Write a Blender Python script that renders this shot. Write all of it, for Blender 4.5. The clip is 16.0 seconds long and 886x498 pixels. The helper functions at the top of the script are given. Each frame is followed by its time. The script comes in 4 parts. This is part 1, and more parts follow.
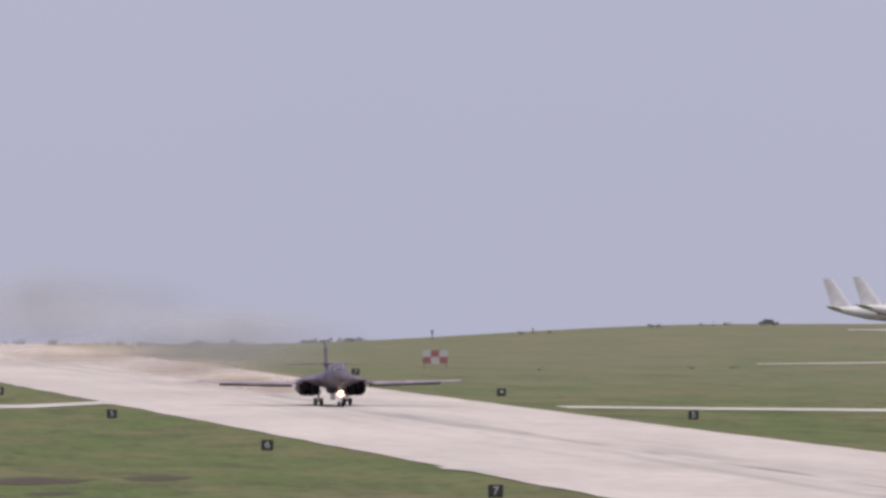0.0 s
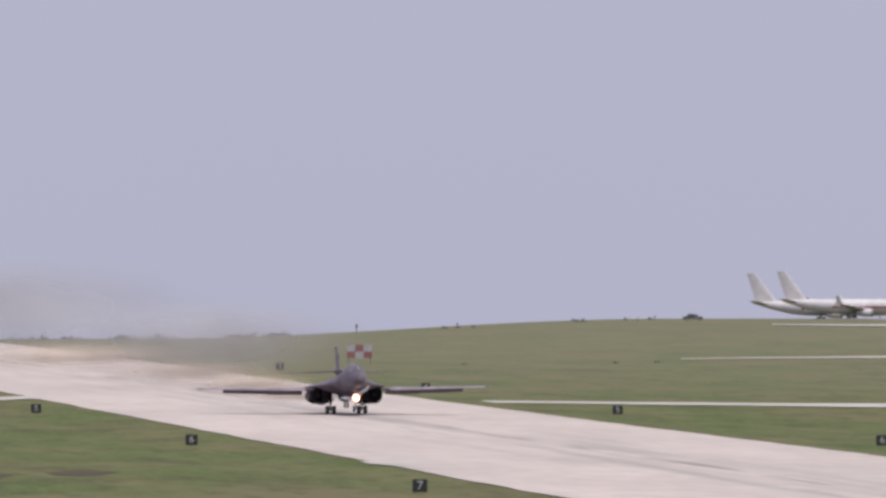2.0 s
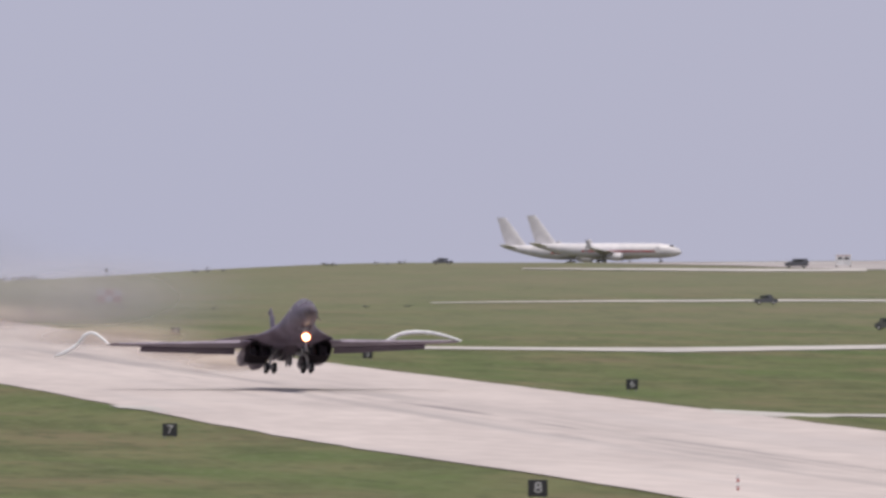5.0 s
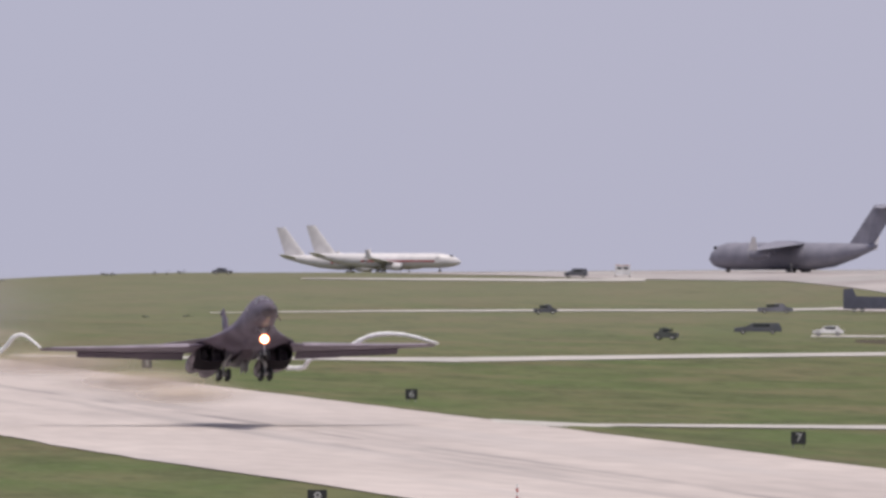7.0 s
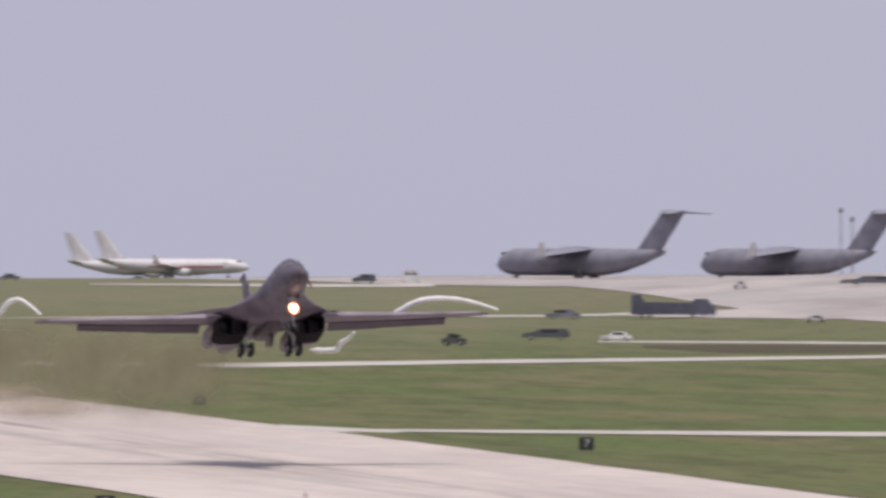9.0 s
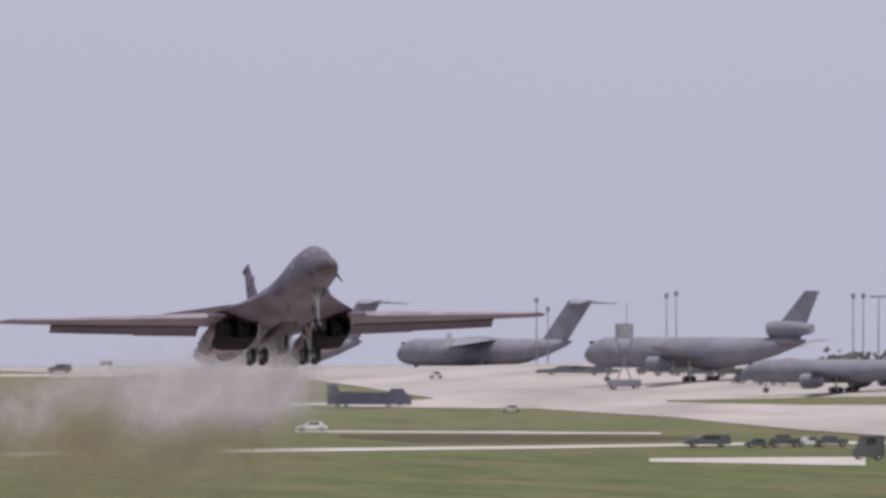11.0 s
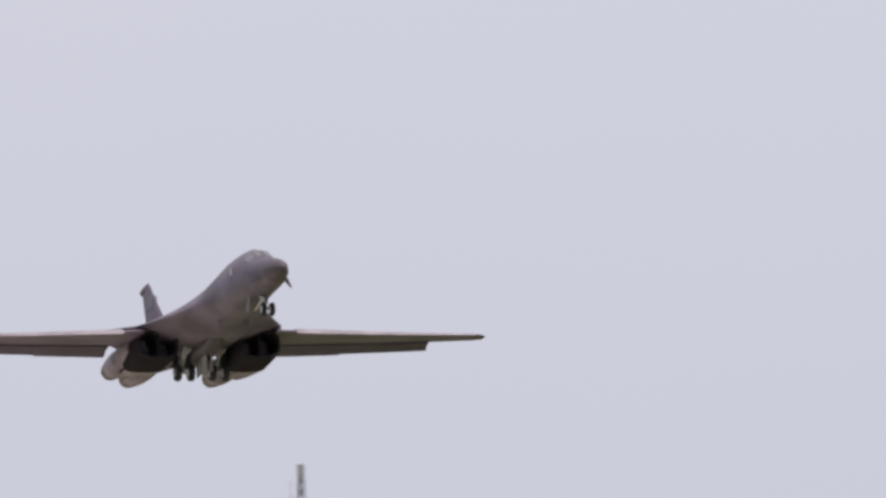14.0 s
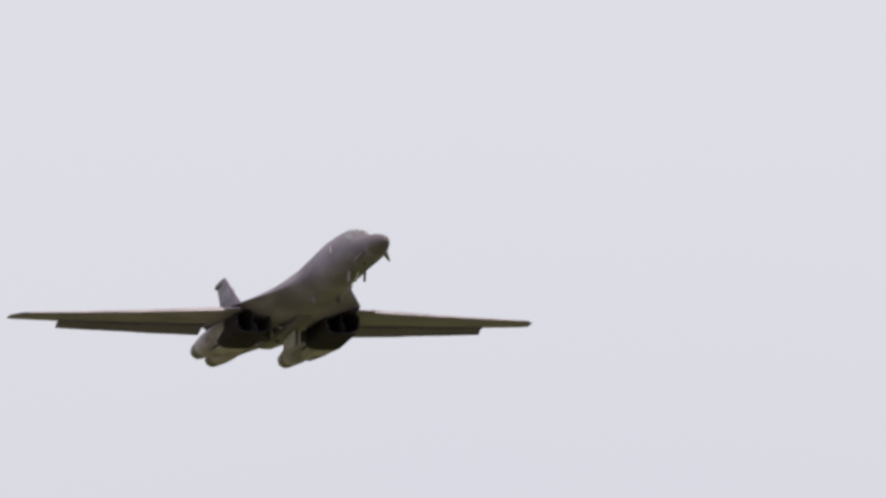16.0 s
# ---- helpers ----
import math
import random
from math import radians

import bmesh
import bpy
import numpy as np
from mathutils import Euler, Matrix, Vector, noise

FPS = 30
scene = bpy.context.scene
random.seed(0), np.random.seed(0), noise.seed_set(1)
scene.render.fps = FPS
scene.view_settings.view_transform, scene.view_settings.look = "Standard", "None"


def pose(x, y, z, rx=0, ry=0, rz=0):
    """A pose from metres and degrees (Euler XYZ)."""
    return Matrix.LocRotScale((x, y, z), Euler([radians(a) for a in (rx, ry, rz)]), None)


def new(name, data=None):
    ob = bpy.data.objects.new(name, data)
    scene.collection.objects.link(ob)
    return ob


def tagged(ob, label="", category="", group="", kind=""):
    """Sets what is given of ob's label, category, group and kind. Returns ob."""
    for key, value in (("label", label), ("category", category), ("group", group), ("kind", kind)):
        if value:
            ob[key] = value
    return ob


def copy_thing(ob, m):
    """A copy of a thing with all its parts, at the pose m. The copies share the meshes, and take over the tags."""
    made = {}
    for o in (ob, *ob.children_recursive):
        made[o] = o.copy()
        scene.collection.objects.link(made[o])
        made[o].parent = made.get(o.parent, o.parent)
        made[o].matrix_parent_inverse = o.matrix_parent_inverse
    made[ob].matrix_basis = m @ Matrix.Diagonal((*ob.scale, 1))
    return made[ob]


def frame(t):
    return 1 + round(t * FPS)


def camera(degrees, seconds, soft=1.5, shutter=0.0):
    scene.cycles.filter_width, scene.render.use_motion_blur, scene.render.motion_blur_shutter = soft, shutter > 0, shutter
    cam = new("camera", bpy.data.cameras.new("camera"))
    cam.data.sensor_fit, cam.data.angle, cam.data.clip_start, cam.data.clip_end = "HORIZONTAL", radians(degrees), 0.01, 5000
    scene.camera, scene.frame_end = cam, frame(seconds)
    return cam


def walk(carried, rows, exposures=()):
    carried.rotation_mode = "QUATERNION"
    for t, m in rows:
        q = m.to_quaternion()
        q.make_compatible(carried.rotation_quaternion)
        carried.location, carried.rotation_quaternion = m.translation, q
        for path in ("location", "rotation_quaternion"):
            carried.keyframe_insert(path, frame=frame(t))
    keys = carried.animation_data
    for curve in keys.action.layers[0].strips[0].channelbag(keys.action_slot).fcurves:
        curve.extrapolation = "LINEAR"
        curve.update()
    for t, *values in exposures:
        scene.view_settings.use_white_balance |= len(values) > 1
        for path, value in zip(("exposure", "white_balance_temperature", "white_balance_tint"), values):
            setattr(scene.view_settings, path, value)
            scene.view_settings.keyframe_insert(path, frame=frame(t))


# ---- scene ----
FOV = 2 * math.degrees(math.atan(784 / 23600))
EYE_Z = 24.0
cam = camera(FOV, 16.0, soft=3.1, shutter=0.4)


def aim(right, down):
    """The camera's turn: steps right of and below its first view, 23600 steps to a radian."""
    return pose(0, 0, EYE_Z, 90 - math.degrees(down / 23600), 0, -math.degrees((2029 + right) / 23600))


walk(cam, [
    (0.0, aim(0, 1)), (0.5, aim(58, 16)), (1.0, aim(87, 23.5)), (1.5, aim(114.5, 18)), (2.0, aim(134, 10.5)),
    (2.5, aim(143, -12)), (3.0, aim(139, -28)), (3.5, aim(134, -23)), (3.8, aim(136, 20)), (4.0, aim(145, 55)),
    (4.2, aim(240, 88)), (4.5, aim(401, 108)), (4.7, aim(489, 113)), (5.4, aim(650, 100)), (6.1, aim(785, 90)),
    (6.8, aim(916, 87)), (7.0, aim(967, 92)), (7.3, aim(978, 131)), (7.5, aim(1001, 124)), (8.0, aim(1158, 118)),
    (8.4, aim(1207, 92)), (8.5, aim(1214, 86)), (9.0, aim(1342, 82)), (9.2, aim(1480, 82)), (9.5, aim(1590, 66)),
    (10.4, aim(1745, -10)), (11.3, aim(1952, -111)), (11.5, aim(2007, -136)), (11.9, aim(2228, -207)),
    (12.0, aim(2286, -217)), (12.3, aim(2455, -269)), (12.5, aim(2542, -327)), (12.7, aim(2734, -362)), (12.8, aim(2818, -376)), (13.0, aim(2906, -397)),
    (13.5, aim(3155, -545)), (14.0, aim(3460, -555)), (14.5, aim(3850, -640)), (15.0, aim(4300, -740)),
    (15.5, aim(4790, -840)), (16.0, aim(5280, -920))],
    exposures=[(0.0, 0.12, 6700, 12), (4.7, 0.12, 6750, 12), (9.0, 0.13, 6850, 13), (11.5, 0.22, 6750, 12), (12.5, 0.32, 7030, 11), (13.0, 0.36, 7150, 7),
               (13.5, 0.45, 7150, 6), (14.5, 0.56, 7250, 4), (15.0, 0.57, 7350, 4), (15.5, 0.60, 7450, 3), (16.0, 0.71, 7600, 3)])

# ---- world and sun ----
SUN_EL, SUN_AZ = radians(72), radians(30)
world = bpy.data.worlds.new("hazy_sky")
scene.world = world
world.use_nodes = True
wn, wl = world.node_tree.nodes, world.node_tree.links
wn.clear()
sky = wn.new("ShaderNodeTexSky")
sky.sky_type = "NISHITA"
sky.sun_disc = False
sky.sun_elevation, sky.sun_rotation = SUN_EL, math.pi - SUN_AZ
sky.air_density, sky.dust_density, sky.ozone_density = 1.2, 3.0, 2.0
cover = wn.new("ShaderNodeMix")
cover.data_type = "RGBA"
cover.inputs[0].default_value = 0.86
cover.inputs[7].default_value = (4.50, 4.68, 6.15, 1)
veil_noise = wn.new("ShaderNodeTexNoise")
veil_noise.inputs["Scale"].default_value = 9.0
veil_noise.inputs["Detail"].default_value = 3.0
veil = wn.new("ShaderNodeMixRGB")
veil.inputs[1].default_value = (4.34, 4.66, 6.32, 1)
veil.inputs[2].default_value = (4.76, 4.84, 6.18, 1)
bg = wn.new("ShaderNodeBackground")
bg.inputs["Strength"].default_value = 0.1
wo = wn.new("ShaderNodeOutputWorld")
tc = wn.new("ShaderNodeTexCoord")
wl.new(tc.outputs["Generated"], veil_noise.inputs["Vector"])
wl.new(veil_noise.outputs["Fac"], veil.inputs[0])
wl.new(veil.outputs[0], cover.inputs[7])
wl.new(sky.outputs[0], cover.inputs[6])
wl.new(cover.outputs[2], bg.inputs["Color"])
wl.new(bg.outputs[0], wo.inputs[0])

sun_data = bpy.data.lights.new("sun", "SUN")
sun_data.energy, sun_data.angle, sun_data.color = 2.6, radians(9.0), (1.0, 0.95, 0.88)
sun = new("sun", sun_data)
sun.rotation_euler = (radians(90) - SUN_EL, 0, SUN_AZ)


# ---- materials ----
def mat(name, col, rough=0.6, metal=0.0, col2=None, size=2.0, fine=None, stretch=(1, 1, 1), bump=0.0, low=0.4, high=0.62, gloss=0.5):
    """A painted or natural surface: two colours mixed by broad noise, with fine grain over it."""
    m = bpy.data.materials.new(name)
    m.use_nodes = True
    n, l = m.node_tree.nodes, m.node_tree.links
    b = n["Principled BSDF"]
    b.inputs["Roughness"].default_value, b.inputs["Metallic"].default_value = rough, metal
    b.inputs["Specular IOR Level"].default_value = gloss
    col2 = col2 or [c * 0.78 for c in col]
    co = n.new("ShaderNodeTexCoord")
    mp = n.new("ShaderNodeMapping")
    mp.inputs["Scale"].default_value = stretch
    l.new(co.outputs["Object"], mp.inputs[0])
    big = n.new("ShaderNodeTexNoise")
    big.inputs["Scale"].default_value, big.inputs["Detail"].default_value = 1.0 / size, 5.0
    l.new(mp.outputs[0], big.inputs["Vector"])
    ramp = n.new("ShaderNodeMapRange")
    ramp.inputs[1].default_value, ramp.inputs[2].default_value = low, high
    l.new(big.outputs["Fac"], ramp.inputs[0])
    mix = n.new("ShaderNodeMixRGB")
    mix.inputs[1].default_value, mix.inputs[2].default_value = (*col, 1), (*col2, 1)
    l.new(ramp.outputs[0], mix.inputs[0])
    small = n.new("ShaderNodeTexNoise")
    small.inputs["Scale"].default_value, small.inputs["Detail"].default_value = 1.0 / (fine or size * 0.12), 4.0
    l.new(mp.outputs[0], small.inputs["Vector"])
    grain = n.new("ShaderNodeMixRGB")
    grain.blend_type = "MULTIPLY"
    grain.inputs[0].default_value = 0.35
    l.new(mix.outputs[0], grain.inputs[1])
    l.new(small.outputs["Fac"], grain.inputs[2])
    lift = n.new("ShaderNodeMixRGB")
    lift.blend_type = "MULTIPLY"
    lift.inputs[0].default_value = 1.0
    lift.inputs[2].default_value = (1.2, 1.2, 1.2, 1)
    l.new(grain.outputs[0], lift.inputs[1])
    l.new(lift.outputs[0], b.inputs["Base Color"])
    if bump:
        bp = n.new("ShaderNodeBump")
        bp.inputs["Strength"].default_value, bp.inputs["Distance"].default_value = bump, 0.05
        l.new(small.outputs["Fac"], bp.inputs["Height"])
        l.new(bp.outputs[0], b.inputs["Normal"])
    return m


def glow(name, col, strength):
    m = bpy.data.materials.new(name)
    m.use_nodes = True
    b = m.node_tree.nodes["Principled BSDF"]
    b.inputs["Base Color"].default_value = (*col, 1)
    b.inputs["Emission Color"].default_value = (*col, 1)
    b.inputs["Emission Strength"].default_value = strength
    return m


def vapour(name, col, density, size, edge=1.0, rough_low=0.0):
    """Thin smoke or dust: see-through, thickest in the middle of its puff, torn by noise."""
    m = bpy.data.materials.new(name)
    m.use_nodes = True
    n, l = m.node_tree.nodes, m.node_tree.links
    n.clear()
    out = n.new("ShaderNodeOutputMaterial")
    mixs = n.new("ShaderNodeMixShader")
    clear = n.new("ShaderNodeBsdfTransparent")
    body = n.new("ShaderNodeBsdfDiffuse")
    through_it = n.new("ShaderNodeBsdfTranslucent")
    both = n.new("ShaderNodeMixShader")
    both.inputs[0].default_value = 0.5
    # random swirls of tone paint in the shading that the flat billows lack
    swirl, tone, tint = n.new("ShaderNodeTexNoise"), n.new("ShaderNodeMapRange"), n.new("ShaderNodeMixRGB")
    swirl.inputs["Scale"].default_value, swirl.inputs["Detail"].default_value = 1.7 / size, 4.0
    tone.inputs[1].default_value, tone.inputs[2].default_value = 0.35, 0.68
    tint.inputs[1].default_value, tint.inputs[2].default_value = (*[v * 1.08 for v in col], 1), (*[v * 0.84 for v in col], 1)
    co = n.new("ShaderNodeTexCoord")
    # distance from the puff's long axis, 0 in its middle and 1 at its rim
    sep = n.new("ShaderNodeMapping")
    sep.inputs["Location"].default_value = (-1, 0, -1)
    sep.inputs["Scale"].default_value = (2, 0, 2)
    ln = n.new("ShaderNodeVectorMath")
    ln.operation = "LENGTH"
    fall = n.new("ShaderNodeMapRange")
    fall.interpolation_type = "SMOOTHERSTEP"
    fall.inputs[1].default_value, fall.inputs[2].default_value = edge, 0.0
    no = n.new("ShaderNodeTexNoise")
    no.inputs["Scale"].default_value, no.inputs["Detail"].default_value = 1.0 / size, 4.0
    nr = n.new("ShaderNodeMapRange")
    nr.inputs[1].default_value, nr.inputs[2].default_value = rough_low, 0.8
    mul = n.new("ShaderNodeMath")
    mul.operation = "MULTIPLY"
    mul2 = n.new("ShaderNodeMath")
    mul2.operation = "MULTIPLY"
    mul2.inputs[1].default_value = density
    l.new(co.outputs["Object"], swirl.inputs["Vector"])
    l.new(swirl.outputs["Fac"], tone.inputs[0])
    l.new(tone.outputs[0], tint.inputs[0])
    l.new(tint.outputs[0], body.inputs[0])
    l.new(tint.outputs[0], through_it.inputs[0])
    l.new(co.outputs["Generated"], sep.inputs[0])
    l.new(sep.outputs[0], ln.inputs[0])
    l.new(ln.outputs["Value"], fall.inputs[0])
    l.new(co.outputs["Object"], no.inputs["Vector"])
    l.new(no.outputs["Fac"], nr.inputs[0])
    l.new(fall.outputs[0], mul.inputs[0])
    l.new(nr.outputs[0], mul.inputs[1])
    l.new(mul.outputs[0], mul2.inputs[0])
    l.new(mul2.outputs[0], mixs.inputs[0])
    l.new(clear.outputs[0], mixs.inputs[1])
    l.new(body.outputs[0], both.inputs[1])
    l.new(through_it.outputs[0], both.inputs[2])
    l.new(both.outputs[0], mixs.inputs[2])
    l.new(mixs.outputs[0], out.inputs[0])
    return m


M_GRASS = mat("grass", (0.092, 0.123, 0.043), 0.95, 0, (0.150, 0.136, 0.070), 16, 1.5, (1.0, 0.16, 1), 0.0, 0.36, 0.70, gloss=0.1)


def patchy(m, size, stretch, col, low, high, along=None, spread=(16.0, 2.0), most=0.75):
    """Lays broad patches of another colour over a material's base colour."""
    n, l = m.node_tree.nodes, m.node_tree.links
    b = n["Principled BSDF"]
    old = b.inputs["Base Color"].links[0].from_socket
    co, mp, no, rp, mx = (n.new(k) for k in ("ShaderNodeTexCoord", "ShaderNodeMapping", "ShaderNodeTexNoise", "ShaderNodeMapRange", "ShaderNodeMixRGB"))
    mp.inputs["Scale"].default_value = stretch
    mp.inputs["Location"].default_value = (37, 91, 5)
    no.inputs["Scale"].default_value, no.inputs["Detail"].default_value = 1.0 / size, 6.0
    rp.inputs[1].default_value, rp.inputs[2].default_value, rp.inputs[4].default_value = low, high, most
    mx.inputs[2].default_value = (*col, 1)
    l.new(co.outputs["Object"], mp.inputs[0])
    l.new(mp.outputs[0], no.inputs["Vector"])
    l.new(no.outputs["Fac"], rp.inputs[0])
    worn = rp.outputs[0]
    if along is not None:
        # keep to a band along the y axis about x = along
        px, off, band, ab, mu = (n.new(k) for k in ("ShaderNodeSeparateXYZ", "ShaderNodeMath", "ShaderNodeMapRange", "ShaderNodeMath", "ShaderNodeMath"))
        off.operation, ab.operation, mu.operation = "SUBTRACT", "ABSOLUTE", "MULTIPLY"
        off.inputs[1].default_value = along
        band.inputs[1].default_value, band.inputs[2].default_value = spread
        l.new(co.outputs["Object"], px.inputs[0])
        l.new(px.outputs[0], off.inputs[0])
        l.new(off.outputs[0], ab.inputs[0])
        l.new(ab.outputs[0], band.inputs[0])
        l.new(band.outputs[0], mu.inputs[0])
        l.new(worn, mu.inputs[1])
        worn = mu.outputs[0]
    l.new(worn, mx.inputs[0])
    l.new(old, mx.inputs[1])
    l.new(mx.outputs[0], b.inputs["Base Color"])


patchy(M_GRASS, 9, (1, 0.2, 1), (0.060, 0.074, 0.030), 0.50, 0.70)
patchy(M_GRASS, 26, (1, 0.3, 1), (0.165, 0.128, 0.078), 0.52, 0.72)
patchy(M_GRASS, 2.6, (1, 0.15, 1), (0.058, 0.070, 0.030), 0.52, 0.72)


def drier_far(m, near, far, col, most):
    """Paints distance haze into the grass colour, paler and greyer up the far slope."""
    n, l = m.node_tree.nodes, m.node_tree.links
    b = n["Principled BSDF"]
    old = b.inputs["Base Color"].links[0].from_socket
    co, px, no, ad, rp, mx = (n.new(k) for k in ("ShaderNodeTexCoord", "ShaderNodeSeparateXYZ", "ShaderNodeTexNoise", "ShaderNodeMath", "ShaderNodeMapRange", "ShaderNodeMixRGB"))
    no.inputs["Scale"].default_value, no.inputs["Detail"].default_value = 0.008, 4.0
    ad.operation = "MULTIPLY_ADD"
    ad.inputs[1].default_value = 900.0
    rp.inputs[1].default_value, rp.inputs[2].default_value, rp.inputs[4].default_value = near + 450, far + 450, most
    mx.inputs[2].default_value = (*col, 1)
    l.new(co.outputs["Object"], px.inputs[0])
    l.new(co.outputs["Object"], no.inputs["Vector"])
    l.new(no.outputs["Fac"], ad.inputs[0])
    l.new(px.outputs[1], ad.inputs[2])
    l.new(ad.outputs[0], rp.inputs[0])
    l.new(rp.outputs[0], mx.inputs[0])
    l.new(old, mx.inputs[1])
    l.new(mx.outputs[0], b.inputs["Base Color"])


patchy(M_GRASS, 0.9, (1, 0.10, 1), (0.128, 0.146, 0.070), 0.52, 0.70)
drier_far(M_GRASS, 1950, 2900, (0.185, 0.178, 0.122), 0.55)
M_CONCRETE = mat("runway_concrete", (0.525, 0.462, 0.425), 0.9, 0, (0.445, 0.39, 0.36), 30, 3, (1, 0.2, 1))
M_APRON = mat("apron_concrete", (0.42, 0.38, 0.362), 0.9, 0, (0.35, 0.33, 0.315), 40, 5, (1, 0.5, 1))
M_TAXI = mat("taxiway_concrete", (0.50, 0.47, 0.43), 0.9, 0, (0.40, 0.38, 0.35), 12, 2)
patchy(M_CONCRETE, 8, (1, 0.03, 1), (0.435, 0.395, 0.375), 0.55, 0.75)
patchy(M_CONCRETE, 3.2, (1, 0.016, 1), (0.29, 0.262, 0.25), 0.49, 0.68, 157.0)
patchy(M_CONCRETE, 1.6, (1, 0.02, 1), (0.17, 0.153, 0.153), 0.46, 0.66, 159.0, (2.4, .3), 0.8)
patchy(M_CONCRETE, 1.8, (1, 0.03, 1), (0.24, 0.215, 0.21), 0.52, 0.70, 152.6, (2.4, .5), 0.6)
patchy(M_APRON, 20, (1, 0.3, 1), (0.27, 0.235, 0.225), 0.46, 0.66)
M_EARTHSHADE = mat("earth_and_edge_shade", (0.080, 0.064, 0.054), 0.95, 0, (0.085, 0.082, 0.042), 12, 2, gloss=0.1)
M_BOMBER = mat("dark_grey_paint", (0.176, 0.147, 0.191), 0.55, 0, (0.102, 0.084, 0.110), 2.4, 0.3, (1, 0.5, 1), gloss=0.18)
M_BOMBER2 = mat("wing_grey_paint", (0.172, 0.138, 0.186), 0.5, 0, (0.126, 0.100, 0.137), 2.0, 0.3, (0.4, 1, 1), gloss=0.2)
# Flap colour, a tone darker than the wing.
M_FLAP = mat("dark_flap", (0.125, 0.100, 0.135), 0.55, 0, (0.095, 0.076, 0.104), 1.5, 0.3, (0.4, 1, 1), gloss=0.2)
# The slat's pale base colour paints in the highlight along the leading edge.
M_SLAT = mat("painted_edge_highlight", (0.29, 0.25, 0.29), 0.5, 0, (0.21, 0.18, 0.21), 1.5, 0.3, gloss=0.3)
# Nacelle paint is lightened for the runway's bounce light, with random wear.
M_BELLY = mat("worn_bounce_lit_nacelle", (0.33, 0.285, 0.32), 0.6, 0.0, (0.15, 0.125, 0.15), 1.3, 0.2, (1, 0.4, 1), gloss=0.15)
# Near-black that paints shade onto the intake fronts and upper nacelles.
M_INLETSHADE = mat("painted_inlet_shade", (0.030, 0.025, 0.030), 0.9, 0, gloss=0.03)
M_NOZZLE = mat("burnt_nozzle_metal", (0.11, 0.09, 0.08), 0.5, 0.7, (0.06, 0.05, 0.05), 0.4)
M_RADOME = mat("radome", (0.098, 0.078, 0.092), 0.5, gloss=0.3)
M_GLASS = mat("cockpit_glass", (0.05, 0.055, 0.06), 0.08, 0)
M_SCREEN = mat("coated_cockpit_glass", (0.58, 0.56, 0.57), 0.4, 0.8, (0.50, 0.48, 0.49), 0.8)
M_DOOR = mat("pale_gear_door_paint", (0.38, 0.36, 0.36), 0.6, 0, (0.26, 0.24, 0.25), 0.6)
M_TYRE = mat("tyre_rubber", (0.02, 0.02, 0.021), 0.85)
M_STRUT = mat("gear_white_paint", (0.52, 0.51, 0.50), 0.5, 0, None, 0.4)
M_LAMP = glow("landing_lamp_glow", (1.0, 0.72, 0.42), 9.0)
# A glowing red ring, added to imitate the bloom around the lamp.
M_HALO = glow("lamp_halo_glow", (1.0, 0.22, 0.08), 1.6)
M_WHITEJET = mat("white_aircraft_paint", (0.64, 0.62, 0.63), 0.4, 0, (0.57, 0.555, 0.57), 3)
# Fin colour sits near the sky's, with the distance haze painted in.
M_PALEFIN = mat("hazed_pale_fin", (0.63, 0.61, 0.62), 0.6, 0, (0.57, 0.55, 0.57), 2)
M_STRIPE = mat("red_stripe_paint", (0.33, 0.08, 0.08), 0.4)
# Jet and vehicle greys are lightened to carry the distance haze.
M_CARGO = mat("hazed_airlifter_grey", (0.252, 0.248, 0.292), 0.6, 0, (0.200, 0.197, 0.236), 4, 0.5, gloss=0.2)
M_TANKER = mat("hazed_tanker_grey", (0.248, 0.244, 0.286), 0.6, 0, (0.200, 0.197, 0.232), 4, 0.5, gloss=0.2)
M_DARK = mat("dark_vehicle_paint", (0.096, 0.100, 0.122), 0.45, 0, (0.115, 0.115, 0.13), 1)
M_BLUE = mat("dark_blue_truck_paint", (0.105, 0.108, 0.150), 0.5)
M_OLIVE = mat("dark_olive_paint", (0.098, 0.104, 0.10), 0.6)
M_WHITE = mat("white_vehicle_paint", (0.75, 0.75, 0.74), 0.3)
M_ORANGE = mat("orange_paint", (0.38, 0.17, 0.08), 0.7)
M_RED = mat("red_paint", (0.40, 0.085, 0.07), 0.6, 0, (0.33, 0.075, 0.06), 0.5)
# Chequer red and white, muted in colour for the haze before them.
M_HAZEDRED = mat("hazed_red_paint", (0.33, 0.125, 0.125), 0.7, 0, (0.27, 0.11, 0.11), 0.6)
M_HAZEDWHITE = mat("hazed_white_paint", (0.47, 0.46, 0.48), 0.7, 0, (0.40, 0.39, 0.41), 0.6)
M_BLACK = mat("black_sign_face", (0.030, 0.030, 0.033), 0.6)
M_LETTER = mat("white_sign_paint", (0.52, 0.52, 0.51), 0.6)
M_TAN = mat("tan_hangar_skin", (0.58, 0.495, 0.39), 0.8, 0, (0.45, 0.37, 0.285), 3.5, 0.5, (1, 1, 0.3), gloss=0.2)
M_TANWALL = mat("tan_block_wall", (0.62, 0.55, 0.48), 0.85, 0, (0.54, 0.475, 0.41), 3)
M_RUST = mat("rust_brown_panel", (0.32, 0.24, 0.19), 0.8)
M_STEEL = mat("grey_sheet_metal", (0.36, 0.36, 0.38), 0.5, 0.3, (0.28, 0.28, 0.30), 2)
# Haze is lightened into the post and leaf colours here.
M_POST = mat("galvanised_post", (0.26, 0.26, 0.28), 0.5, 0.4)
M_LEAF = mat("bush_leaves", (0.105, 0.108, 0.085), 0.9, 0, (0.135, 0.135, 0.11), 0.8)
